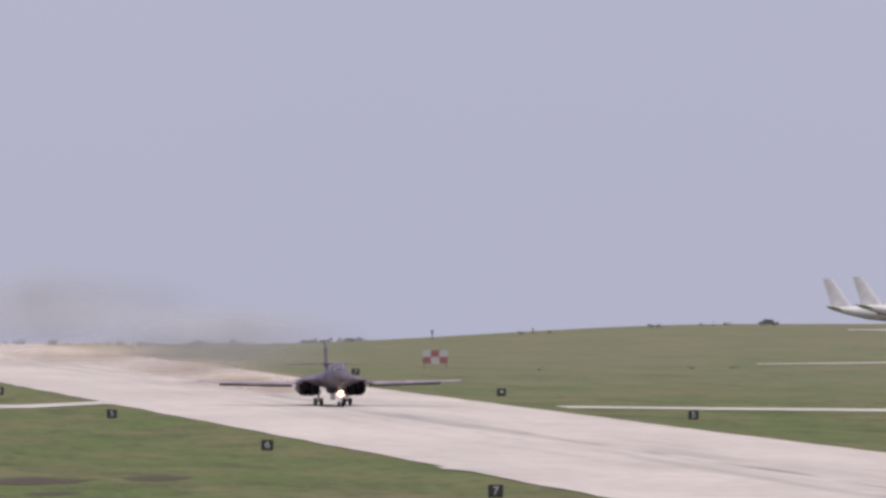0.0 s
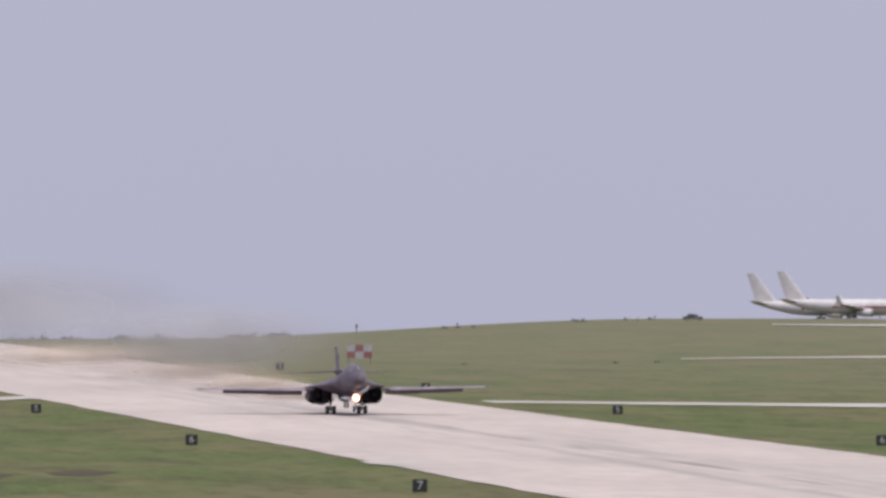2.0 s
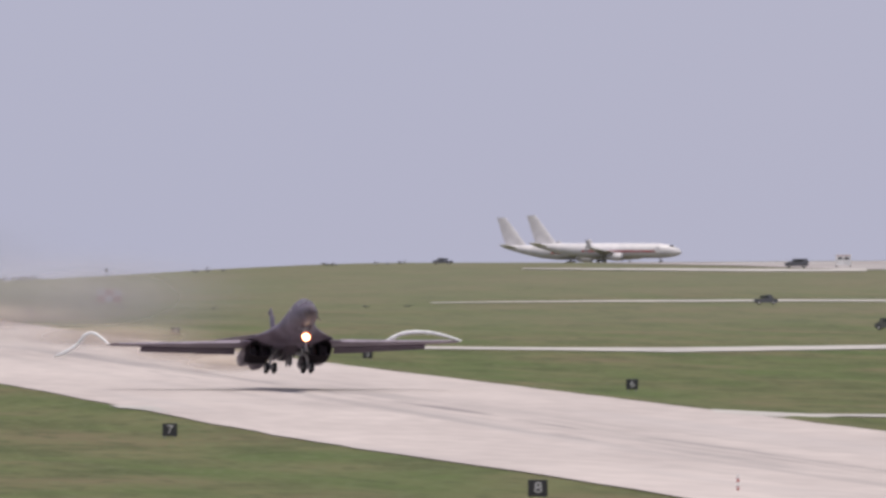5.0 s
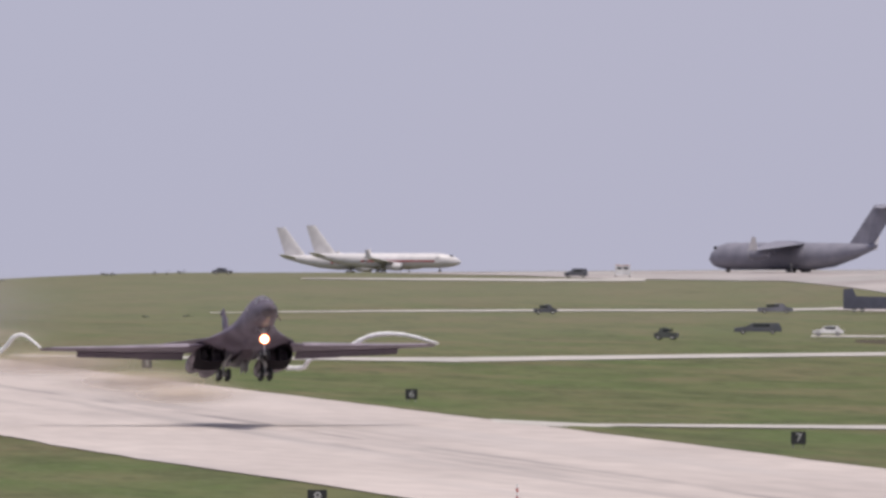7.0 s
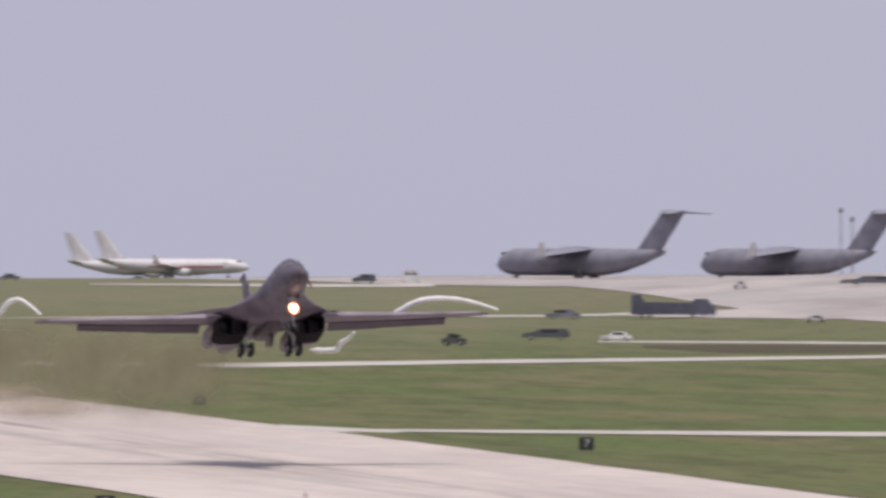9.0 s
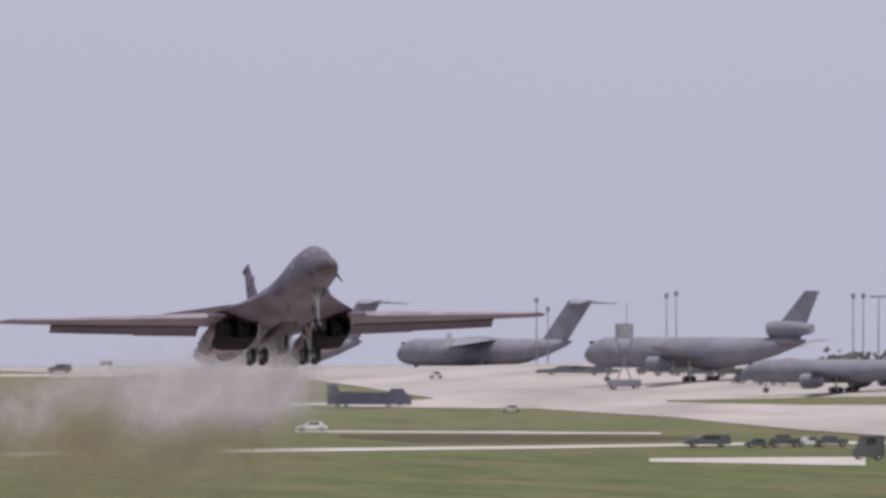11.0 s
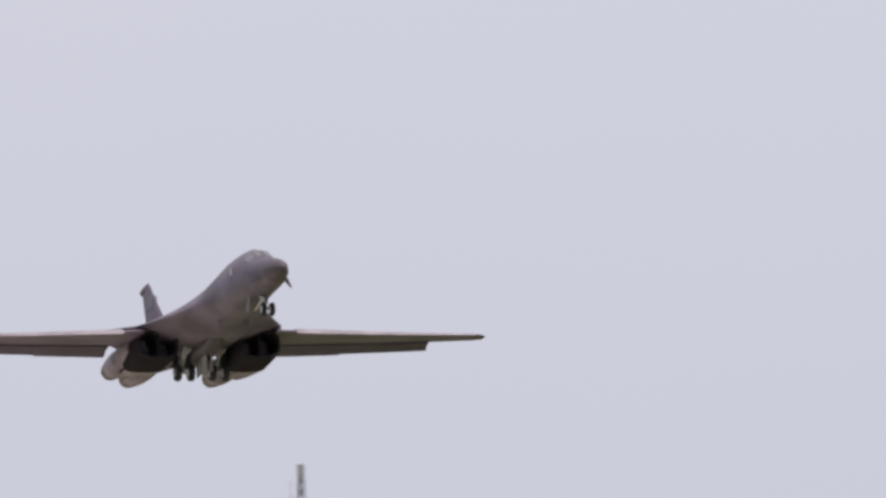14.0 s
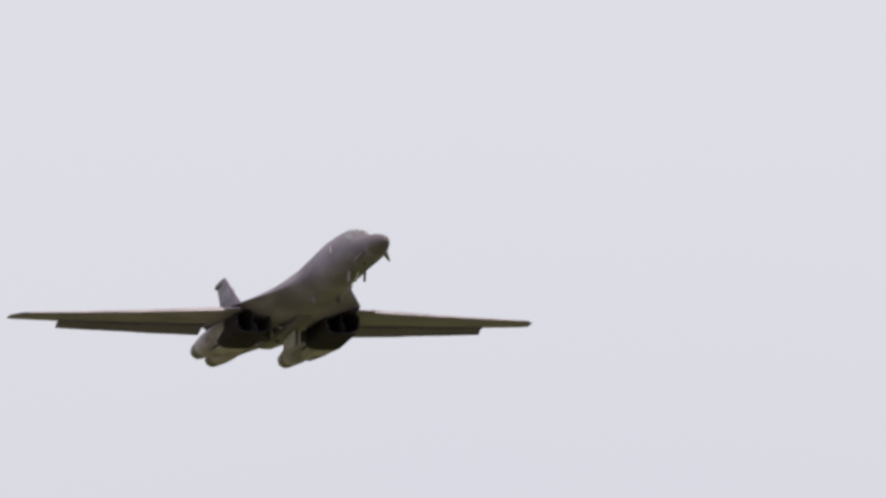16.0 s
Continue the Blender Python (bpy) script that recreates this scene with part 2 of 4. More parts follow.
M_DUST = vapour("brown_exhaust_haze", (0.76, 0.65, 0.53), 1.05, 22, 0.90, 0.0)
M_SMOKE = vapour("grey_exhaust_smoke", (0.65, 0.622, 0.62), 2.0, 4.5, 0.94, 0.20)
M_BLAST = vapour("olive_brown_blast_dust", (0.335, 0.312, 0.198), 1.5, 7, 0.94, 0.10)
M_MIST = vapour("thin_grey_haze", (0.62, 0.605, 0.605), 0.8, 40, 0.90, 0.0)
M_LIP = mat("dull_metal_lip", (0.32, 0.32, 0.34), 0.5, 0.2, None, 0.5)
M_VORTEX = mat("white_condensation", (0.85, 0.85, 0.85), 1.0, 0, (0.8, 0.8, 0.8), 1)


# ---- mesh helpers ----
def mesh_of(name, bm, *materials, smooth=True):
    bmesh.ops.recalc_face_normals(bm, faces=bm.faces)
    me = bpy.data.meshes.new(name)
    bm.to_mesh(me)
    bm.free()
    for m in materials:
        me.materials.append(m)
    if smooth:
        me.shade_smooth()
        me.set_sharp_from_angle(angle=radians(38))
    return me


def part(name, bm, material, parent, label="", smooth=True, extra=()):
    """Links a bmesh as one mesh object under a thing or a part."""
    ob = new(name, mesh_of(name, bm, material, *extra, smooth=smooth))
    ob.parent = parent
    return tagged(ob, label)


def thing(name, label, category, m=None, group=""):
    ob = new(name)
    ob.empty_display_size = 1.0
    if m is not None:
        ob.matrix_basis = m
    return tagged(ob, label, category, group)


def box(bm, x0, x1, y0, y1, z0, z1, bevel=0.0):
    r = bmesh.ops.create_cube(bm, size=1)
    for v in r["verts"]:
        v.co = Vector(((x0 + x1) / 2 + v.co.x * (x1 - x0), (y0 + y1) / 2 + v.co.y * (y1 - y0), (z0 + z1) / 2 + v.co.z * (z1 - z0)))
    if bevel:
        edges = list({e for v in r["verts"] for e in v.link_edges})
        bmesh.ops.bevel(bm, geom=edges, offset=bevel, segments=2, affect="EDGES")
    return bm


def tube(bm, a, b, r0, r1=None, n=10):
    a, b = Vector(a), Vector(b)
    r1 = r0 if r1 is None else r1
    q = (b - a).to_track_quat("Z", "Y").to_matrix()
    rings = []
    for p, r in ((a, r0), (b, r1)):
        rings.append([bm.verts.new(p + q @ Vector((r * math.cos(k * math.tau / n), r * math.sin(k * math.tau / n), 0))) for k in range(n)])
    for k in range(n):
        bm.faces.new((rings[0][k], rings[0][(k + 1) % n], rings[1][(k + 1) % n], rings[1][k]))
    bm.faces.new(rings[0][::-1]), bm.faces.new(rings[1])
    return bm


def skin(bm, rings, cap=True, closed=True):
    vs = [[bm.verts.new(p) for p in ring] for ring in rings]
    n = len(vs[0])
    for a, b in zip(vs, vs[1:]):
        for k in range(n if closed else n - 1):
            bm.faces.new((a[k], a[(k + 1) % n], b[(k + 1) % n], b[k]))
    if cap:
        bm.faces.new(vs[0][::-1]), bm.faces.new(vs[-1])
    return vs


def oval(y, cx, cz, w, up, down, n=28, power=2.0, bell=0.0):
    """A closed cross-section at y; bell 1 thins it out towards its sides, as a blended wing body does."""
    pts = []
    for k in range(n):
        a = math.tau * k / n
        c, s = math.cos(a), math.sin(a)
        u = math.copysign(abs(c) ** (2 / power), c)
        v = abs(s) ** (2 / power)
        thin = 0.16 * v + 0.84 * (1 - u * u) ** 1.9
        h = (1 - bell) * v + bell * thin
        pts.append(Vector((cx + w * u, y, cz + (up if s >= 0 else -down) * h)))
    return pts


def foil(x, le, chord, z, thick, n=14, flat=False):
    """A wing section in the y-z plane at x, nose at le, running aft."""
    pts = []
    for k in range(n):
        a = math.tau * k / n
        s = 0.5 - 0.5 * math.cos(a)
        t = thick * 0.5 * math.sqrt(max(s, 0)) * (1 - s) * 2.6 if 0 < k < n else 0
        pts.append(Vector((x, le - chord * s, z + (t if a <= math.pi else -t * 0.7))))
    return pts


def lattice_wing(sections):
    bm = bmesh.new()
    skin(bm, [foil(*s) for s in sections])
    return bm


def wheel(name, parent, at, r, w):
    bm = bmesh.new()
    prof = [(-w / 2, r * 0.55), (-w / 2, r * 0.86), (-w * 0.36, r * 0.97), (0, r), (w * 0.36, r * 0.97), (w / 2, r * 0.86), (w / 2, r * 0.55)]
    rings = [[Vector((x, rr * math.cos(k * math.tau / 20), rr * math.sin(k * math.tau / 20))) for k in range(20)] for x, rr in prof]
    skin(bm, rings)
    for f in bm.faces:
        if len(f.verts) == 20:
            f.material_index = 1
    ob = part(name, bm, M_TYRE, parent, "", extra=(M_STRUT,))
    ob.location = at
    return ob


# ---- ground ----
def ramp01(a, b, v):
    u = min(1.0, max(0.0, (v - a) / (b - a)))
    return u * u * (3 - 2 * u)


def land(x, y):
    """Height of the land: a level field, a low rise behind it, and the slope down to the coast beyond."""
    z = 4.85 * ramp01(2300, 3250, y) * ramp01(235, 365, x)
    z += 6.4 * ramp01(395, 520, x) * ramp01(2060, 2420, y) * (1 - 0.92 * ramp01(2760, 3200, y))
    z -= 0.55 * (ramp01(186.8, 194, x) + 1 - ramp01(117.5, 125.5, x)) * ramp01(2600, 2300, y)
    z += 1.2 * ramp01(1310, 960, y) * ramp01(170, 118, x)
    z -= 0.3 * ramp01(150, 187, x) * ramp01(1250, 1850, y) * ramp01(2700, 2300, y)
    z -= 45.0 * max(0.0, (y - 3360) / 1500) ** 1.2 if y > 3360 else 0.0
    z -= 3.0 * ramp01(3300, 3700, y) * (1 - ramp01(245, 350, x))
    return z


def spaced(stops):
    out = []
    for a, b, s in stops:
        v = a
        while v < b - 1e-6:
            out.append(v)
            v += s
    out.append(stops[-1][1])
    return out


def build_ground():
    xs = spaced([(-2500, -400, 150), (-400, 0, 40), (0, 800, 12.5), (800, 1200, 40), (1200, 3500, 150)])
    ys = spaced([(-1500, 0, 150), (0, 800, 50), (800, 3600, 20), (3600, 4980, 60)])
    verts = [(x, y, land(x, y)) for y in ys for x in xs]
    nx = len(xs)
    faces = [(j * nx + i, j * nx + i + 1, (j + 1) * nx + i + 1, (j + 1) * nx + i) for j in range(len(ys) - 1) for i in range(nx - 1)]
    me = bpy.data.meshes.new("ground")
    me.from_pydata(verts, [], faces)
    me.materials.append(M_GRASS)
    me.shade_smooth()
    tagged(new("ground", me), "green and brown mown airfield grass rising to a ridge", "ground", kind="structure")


def paved(name, outline, material, lift, label, category):
    """A slab with the given outline, laid on the land."""
    bm = bmesh.new()
    bm.faces.new([bm.verts.new((x, y, 0)) for x, y in outline])
    for axis, step in ((0, 12.5), (1, 20.0)):
        lo = min(p[axis] for p in outline)
        hi = max(p[axis] for p in outline)
        v = math.ceil(lo / step) * step
        while v < hi:
            co, no = [0, 0, 0], [0, 0, 0]
            co[axis], no[axis] = v, 1
            bmesh.ops.bisect_plane(bm, geom=bm.verts[:] + bm.edges[:] + bm.faces[:], plane_co=co, plane_no=no)
            v += step
    for v in bm.verts:
        v.co.z = land(v.co.x, v.co.y) + lift
    for f in bm.faces:
        f.normal_update()
        if f.normal.z < 0:
            f.normal_flip()
    me = bpy.data.meshes.new(name)
    bm.to_mesh(me)
    bm.free()
    me.materials.append(material)
    me.shade_smooth()
    return tagged(new(name, me), label, category, kind="structure")


build_ground()
R_LEFT, R_RIGHT = 125.5, 186.8


def spot(right, down):
    """Where a line of sight meets the land: bearing and depression in camera steps."""
    a = (right + 1245) / 23600
    d = 700.0
    while d < 3440:
        x, y = d * math.sin(a), d * math.cos(a)
        if EYE_Z - (down - 441) / 23600 * d <= land(x, y):
            break
        d += 3.0
    return d * math.sin(a), d * math.cos(a)


def strip(top, bottom):
    return [spot(*p) for p in top] + [spot(*p) for p in bottom[::-1]]


def wavy(x, y0, y1, seed, amp, step=20):
    rng = random.Random(seed)
    n = int((y1 - y0) / step)
    return [(x + rng.uniform(-amp, amp), y0 + (y1 - y0) * k / n) for k in range(n + 1)]


paved("runway", wavy(R_LEFT, 500, 3640, 1, 0.35) + wavy(R_RIGHT, 500, 3640, 2, 0.35)[::-1], M_CONCRETE, 0.10, "pale worn concrete runway with tyre marks", "runway")
paved("taxiway_crossing", [spot(0, 719), spot(185, 713), (125.7, 2084), (125.7, 2036), spot(185, 718), spot(0, 725), (-700, 2010), (-700, 2060)], M_TAXI, 0.12, "pale concrete taxiway meeting the runway", "taxiway")
far_top = [(985, 721), (1250, 723.5), (1568, 726), (1772, 726), (2212, 720.5), (2780, 714), (3200, 708), (3800, 700)]
far_low = [(978, 724.5), (1250, 727.5), (1568, 731), (1772, 734), (2212, 727), (2780, 719.5), (3200, 712.5), (3800, 704)]
paved("taxiway_far", strip(far_top, far_low), M_TAXI, 0.12, "pale concrete taxiway strip across the grass", "taxiway")
near_top = [(1835, 835), (1878, 838.5), (1905, 840.5), (1965, 843.5), (2212, 845.5), (2780, 848.5), (3400, 850)]
near_low = [(1840, 842), (1890, 846), (1940, 848.5), (2060, 849), (2212, 850.5), (2780, 856.5), (3400, 859)]
paved("taxiway_near", strip(near_top, near_low), M_TAXI, 0.12, "pale concrete taxiway leaving the runway", "taxiway")
paved("service_road", strip([(1339, 645.9), (1812, 641.4), (2450, 637)], [(1339, 647.2), (1812, 644.5), (2450, 641.5)]), M_TAXI, 0.12, "pale service road across the grass", "road")
paved("service_road_lower", strip([(2402, 686.5), (2780, 688), (3050, 690)], [(2402, 689.5), (2780, 691.5), (3050, 693)]), M_TAXI, 0.12, "pale narrow service road", "road")
paved("earth_and_edge_shade", strip([(2480, 694), (2600, 692.5), (2900, 694), (3100, 697)], [(2480, 699), (2620, 707), (2900, 706), (3100, 703)]), M_EARTHSHADE, 0.05, "dark bare earth strip beside the road", "earth")
paved("pale_hardstand", strip([(3030, 736), (3412, 733)], [(3030, 742), (3412, 749)]), M_TAXI, 0.12, "pale concrete hardstand beside the taxiway", "road")
rim = [(1885, 581), (2117, 587.5), (2352, 590.5), (2512, 608), (2652, 630), (2560, 636), (2450, 637), (2450, 642), (2512, 644.5), (2832, 648), (3080, 664), (3302, 686), (3520, 701), (3900, 706)]
paved("apron", [spot(*p) for p in rim] + [(900, 2420), (760, 2620), (640, 2760), (600, 2960), (585, 3320), (405, 3320)], M_APRON, 0.14, "pale concrete aircraft parking apron", "apron")
paved("apron_strip", strip([(1500, 585.5), (1800, 586), (2110, 586)], [(1500, 587), (1800, 590), (2110, 590.5)]), M_TAXI, 0.16, "pale strip of paving below the apron", "road")
paved("grass_island", strip([(3060, 634), (3300, 629), (3660, 628)], [(3060, 636), (3300, 641), (3660, 645)]), M_GRASS, 0.2, "dark grass island in the apron paving", "grass")
paved("grass_corner", strip([(3480, 652), (3560, 644), (3900, 640)], [(3480, 654), (3600, 668), (3900, 690)]), M_GRASS, 0.2, "grass corner in front of the low building", "grass")
for right0, right1, top, low in ((-60, 165, 846, 860), (215, 345, 842, 855), (40, 150, 872, 880)):
    mid = (right0 + right1) / 2
    paved("earth_and_edge_shade", strip([(right0, (top + low) / 2), (mid, top), (right1, (top + low) / 2 - 2)], [(right0 + 20, low - 2), (mid, low), (right1 - 30, low - 3)]), M_EARTHSHADE, 0.04, "dark bare earth patch in the mown grass", "earth")
# Strip of earth colour painted in for the drop-off shadow at the runway edge.
paved("earth_and_edge_shade", wavy(R_RIGHT - .3, 900, 1800, 5, .15) + wavy(R_RIGHT + 1.5, 900, 1800, 6, .6)[::-1], M_EARTHSHADE, 0.05, "dark strip painting the drop-off shadow beside the runway concrete", "earth")
paved("edge_paving", strip([(770, 829), (850, 831)], [(785, 834), (880, 842)]), M_TAXI, 0.12, "small pale concrete pad beside the runway", "paving")


# ---- the bomber ----
def build_bomber():
    b = thing("bomber", "dark grey swing-wing bomber jet taking off, wings spread, landing gear down", "aircraft")
    flaps, wings = [], []
    # blended fuselage
    secs = [(24.6, 3.90, .06, .06, .06, 0), (24.4, 3.90, .30, .30, .30, 0), (23.8, 3.92, .56, .56, .54, 0), (22.6, 3.98, .86, .84, .82, 0),
            (21.0, 4.06, 1.08, 1.02, 1.02, 0), (19.8, 4.14, 1.22, 1.18, 1.10, 0), (19.0, 4.20, 1.28, 1.48, 1.16, 0), (18.0, 4.25, 1.36, 1.88, 1.22, 0), (16.6, 4.28, 1.42, 2.20, 1.28, 0),
            (14.5, 4.25, 1.52, 2.34, 1.34, .0), (12.0, 4.2, 1.68, 2.46, 1.36, .15), (9.5, 4.1, 2.10, 2.34, 1.34, .45), (7.0, 4.0, 2.75, 2.06, 1.30, .75),
            (4.5, 3.9, 3.9, 1.72, 1.25, .9), (2.0, 3.85, 5.0, 1.54, 1.2, .95), (-1.0, 3.85, 5.6, 1.38, 1.15, 1), (-4.0, 3.9, 5.7, 1.34, 1.1, 1),
            (-7.0, 4.0, 4.9, 1.26, 1.05, .95), (-10.0, 4.15, 3.4, 1.16, 1.0, .8), (-13.0, 4.3, 1.7, 1.05, .95, .4), (-16.0, 4.45, 1.0, .85, .8, 0),
            (-18.6, 4.6, .6, .55, .5, 0), (-20.2, 4.7, .2, .2, .2, 0)]
    bm = bmesh.new()
    skin(bm, [oval(y, 0, z, w, u, d, 36, 2.0, be) for y, z, w, u, d, be in secs])
    for f in bm.faces:
        if f.calc_center_median().y > 22.6:
            f.material_index = 1
    part("fuselage", bm, M_BOMBER, b, extra=(M_RADOME,))
    # windscreen panes
    for k, a in enumerate((-38, -13, 13, 38)):
        bm = bmesh.new()
        pts = []
        for yy, zz, w, u in ((19.05, 4.20, 1.285, 1.48), (18.05, 4.247, 1.365, 1.94)):
            for da in (-11, 11):
                an = radians(90 - a + da)
                pts.append(bm.verts.new((w * math.cos(an) * 1.012, yy, zz + u * math.sin(an) * 1.012)))
        bm.faces.new((pts[0], pts[1], pts[3], pts[2]))
        bmesh.ops.solidify(bm, geom=bm.faces[:], thickness=0.03)
        part("windscreen_pane", bm, M_SCREEN, b, "glossy cockpit glass reflecting the pale sky")
    for side in (1, -1):
        # wing with slat and flaps
        root, tip = (4.6, 2.6, 6.2, 3.52, .52), (20.8, -3.7, 2.1, 4.05, .20)
        at = lambda x: [root[k] + (tip[k] - root[k]) * (x - root[0]) / (tip[0] - root[0]) for k in range(1, 5)]
        rise = lambda x: 0.22 * ((x - 4.6) / 16.2) ** 2
        cuts = []
        for x in (4.6, 7, 10, 13, 16, 18.5, 20.2):
            le, ch, z, th = at(x)
            cuts.append((side * x, le, ch, z + rise(x) - 0.1, th))
        cuts.append((side * 20.8, -4.4, 1.3, 4.18, .08))
        wing = part("wing", lattice_wing(cuts), M_BOMBER2, b)
        wings.append((wing, Vector((side * 4.6, 0, 3.5)), side))
        for x0, x1, drop in ((5.9, 10.68, .40), (10.7, 16.9, .33)):
            bm = bmesh.new()
            rings = []
            for x in (x0, (x0 + x1) / 2, x1):
                le, ch, z, th = at(x)
                z += rise(x) - 0.1
                c = ch * 0.30
                te = le - ch * 0.93
                rings.append([Vector((side * x, te + c * .12, z + .04)), Vector((side * x, te - c * .5, z - drop * .45)), Vector((side * x, te - c * .95, z - drop - .12)),
                              Vector((side * x, te - c * .9, z - drop - .18)), Vector((side * x, te - c * .3, z - drop * .5)), Vector((side * x, te + c * .15, z - .16))])
            skin(bm, rings)
            le, ch, z, th = at((x0 + x1) / 2)
            hinge = Vector((side * (x0 + x1) / 2, le - ch * .93, z))
            bmesh.ops.translate(bm, verts=bm.verts, vec=-hinge)
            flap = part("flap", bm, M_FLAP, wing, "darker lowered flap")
            flap.location = hinge
            flaps.append((flap, hinge, 1.0 if x0 < 8 else 1.28))
        bm = bmesh.new()
        rings = []
        for x in (6.0, 11, 16, 19.8):
            le, ch, z, th = at(x)
            z += rise(x) - 0.1
            rings.append([Vector((side * x, le + .42, z - th * .42)), Vector((side * x, le + .25, z - th * .02)), Vector((side * x, le - ch * .1, z + th * .56)),
                          Vector((side * x, le - ch * .09, z + th * .44)), Vector((side * x, le + .12, z - th * .12)), Vector((side * x, le + .34, z - th * .46))])
        skin(bm, rings)
        part("slat", bm, M_SLAT, wing, "leading edge slat with a painted pale highlight")
        # intake box with two round engines behind it
        bm = bmesh.new()
        cx = side * 3.52
        shape = lambda y, w, u, d, z=2.58, p=3.4: oval(y, cx, z, w * .89, u * .97, d * .94, 28, p)
        out = [shape(-5.5, 1.62, .95, .95, 2.5, 3.0), shape(-3, 1.70, 1.05, 1.05, 2.5, 4.0), shape(0, 1.68, 1.1, 1.05), shape(1.3, 1.60, 1.05, .98), shape(1.9, 1.55, 1.0, .92)]
        inn = [shape(1.85, 1.43, .88, .80), shape(0.5, 1.40, .85, .78), shape(-2.0, 1.3, .8, .72)]
        skin(bm, out + inn)
        # faces in and around the intake mouth take the painted shade
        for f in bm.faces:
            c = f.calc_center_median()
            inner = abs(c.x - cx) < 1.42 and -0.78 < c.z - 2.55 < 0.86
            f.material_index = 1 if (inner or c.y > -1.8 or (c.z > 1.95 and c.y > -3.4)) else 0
        nac = part("intake", bm, M_BELLY, b, extra=(M_INLETSHADE,))
        bm = bmesh.new()
        box(bm, cx - .05, cx + .05, -1.5, 1.7, 1.72, 3.4)
        part("splitter", bm, M_INLETSHADE, nac, smooth=False)
        for ex, lift, aft in ((2.92, .02, .25), (4.42, .34, -1.0)):
            bm = bmesh.new()
            rings = [oval(y - (aft if y < -5 else 0), side * ex, z + lift, w, w, w, 24) for y, z, w in ((-1.0, 2.58, .70), (-3, 2.46, .90), (-5.5, 2.38, .94), (-7.9, 2.40, .90), (-9.2, 2.42, .80))]
            skin(bm, rings)
            eng = part("engine_nacelle", bm, M_BELLY, b)
            bm = bmesh.new()
            rings = [oval(y - aft, side * ex, 2.42 + lift, w, w, w, 24) for y, w in ((-9.15, .78), (-10.1, .71), (-11.0, .60), (-10.98, .54), (-10.2, .56))]
            skin(bm, rings)
            part("nozzle", bm, M_NOZZLE, eng)
        # tailplane
        part("tailplane", lattice_wing([(side * .1, -11.8, 5.2, 6.46, .36), (side * 3.5, -14.2, 3.7, 6.38, .24), (side * 6.4, -16.3, 2.2, 6.3, .12), (side * 6.85, -16.9, 1.4, 6.29, .05)]), M_BOMBER2, b)
        # small drooped vane beside the nose
        bm = bmesh.new()
        skin(bm, [[Vector((side * (.92 + .48 * k), 21.4 - .45 * k + dy, 3.62 - .48 * k + dz)) for dy, dz in ((.55 - .42 * k, 0), (0, .05 - .03 * k), (-.55 + .30 * k, 0), (0, -.05 + .03 * k))] for k in (0, 1)])
        part("nose_vane", bm, M_BOMBER, b)
        # main gear door
        bm = bmesh.new()
        box(bm, side * .2 - .035, side * .2 + .035, -1.5, 1.5, .85, 2.6, .03)
        part("gear_door", bm, M_DOOR, b, "pale hanging gear door")
    # fin, fairing, rudder
    bm = bmesh.new()
    rings = []
    for z, le, ch, th in ((5.0, -8.8, 8.4, .6), (6.5, -11.4, 6.0, .48), (8.3, -14.0, 4.1, .34), (9.75, -15.9, 2.7, .22), (10.05, -16.4, 2.0, .1)):
        rings.append([Vector((p.z, p.y, z)) for p in foil(0, le, ch, 0, th)])
    skin(bm, rings)
    fin = part("tail_fin", bm, M_BOMBER2, b)
    bm = bmesh.new()
    skin(bm, [oval(y, 0, 6.45, w, w, w, 16) for y, w in ((-10.6, .06), (-11.6, .34), (-14, .46), (-17, .4), (-18.6, .1))])
    part("tail_fairing", bm, M_BOMBER, fin)
    bm = bmesh.new()
    skin(bm, [oval(y, 0, 9.72, w, w * 1.4, w * 1.4, 12) for y, w in ((-16.6, .05), (-17.2, .17), (-18.5, .18), (-18.9, .10))])
    part("fin_cap", bm, M_RADOME, fin)
    for side in (1, -1):
        bm = bmesh.new()
        box(bm, side * 1.43 - .03, side * 1.43 + .03, 15.35, 15.5, 4.95, 5.4)
        part("pale_marking", bm, M_STRUT, b, "small pale painted bar")
        for yy in (-15.3, -16.2):
            bm = bmesh.new()
            box(bm, side * .185 - .03, side * .185 + .03, yy - .35, yy + .35, 8.1, 8.9)
            part("pale_marking", bm, M_TANKER, fin, "pale painted tail bar", smooth=False)
        bm = bmesh.new()
        skin(bm, [[Vector((side * (.95 + .05 * k), y, z)) for y, z in ((9.6, 2.95), (9.6, 2.45), (9.2, 2.35), (8.6, 2.9))] for k in (0, 1)])
        part("belly_aerial", bm, M_BOMBER, b)
    # centre keel fairing between the gear wells, its dark colour painting in shade there
    bm = bmesh.new()
    skin(bm, [oval(y, 0, z, w, .5, h, 16, 3.0) for y, z, w, h in ((4.5, 2.9, .3, .1), (3.0, 2.6, .7, .5), (-2.0, 2.45, .85, .65), (-6.5, 2.7, .7, .45), (-9.5, 3.2, .3, .1))])
    part("keel_fairing", bm, M_RADOME, b)
    # blade aerial on the spine
    bm = bmesh.new()
    skin(bm, [[Vector((p.z, p.y, z)) for p in foil(0, 8.2 - .35 * k, .8 - .35 * k, 0, .07, 8)] for k, z in ((0, 5.5), (1, 6.15))])
    part("aerial", bm, M_BOMBER, b)
    # nose gear
    ng = new("nose_gear")
    ng.parent = b
    ng.location = (0, 17.2, 3.2)
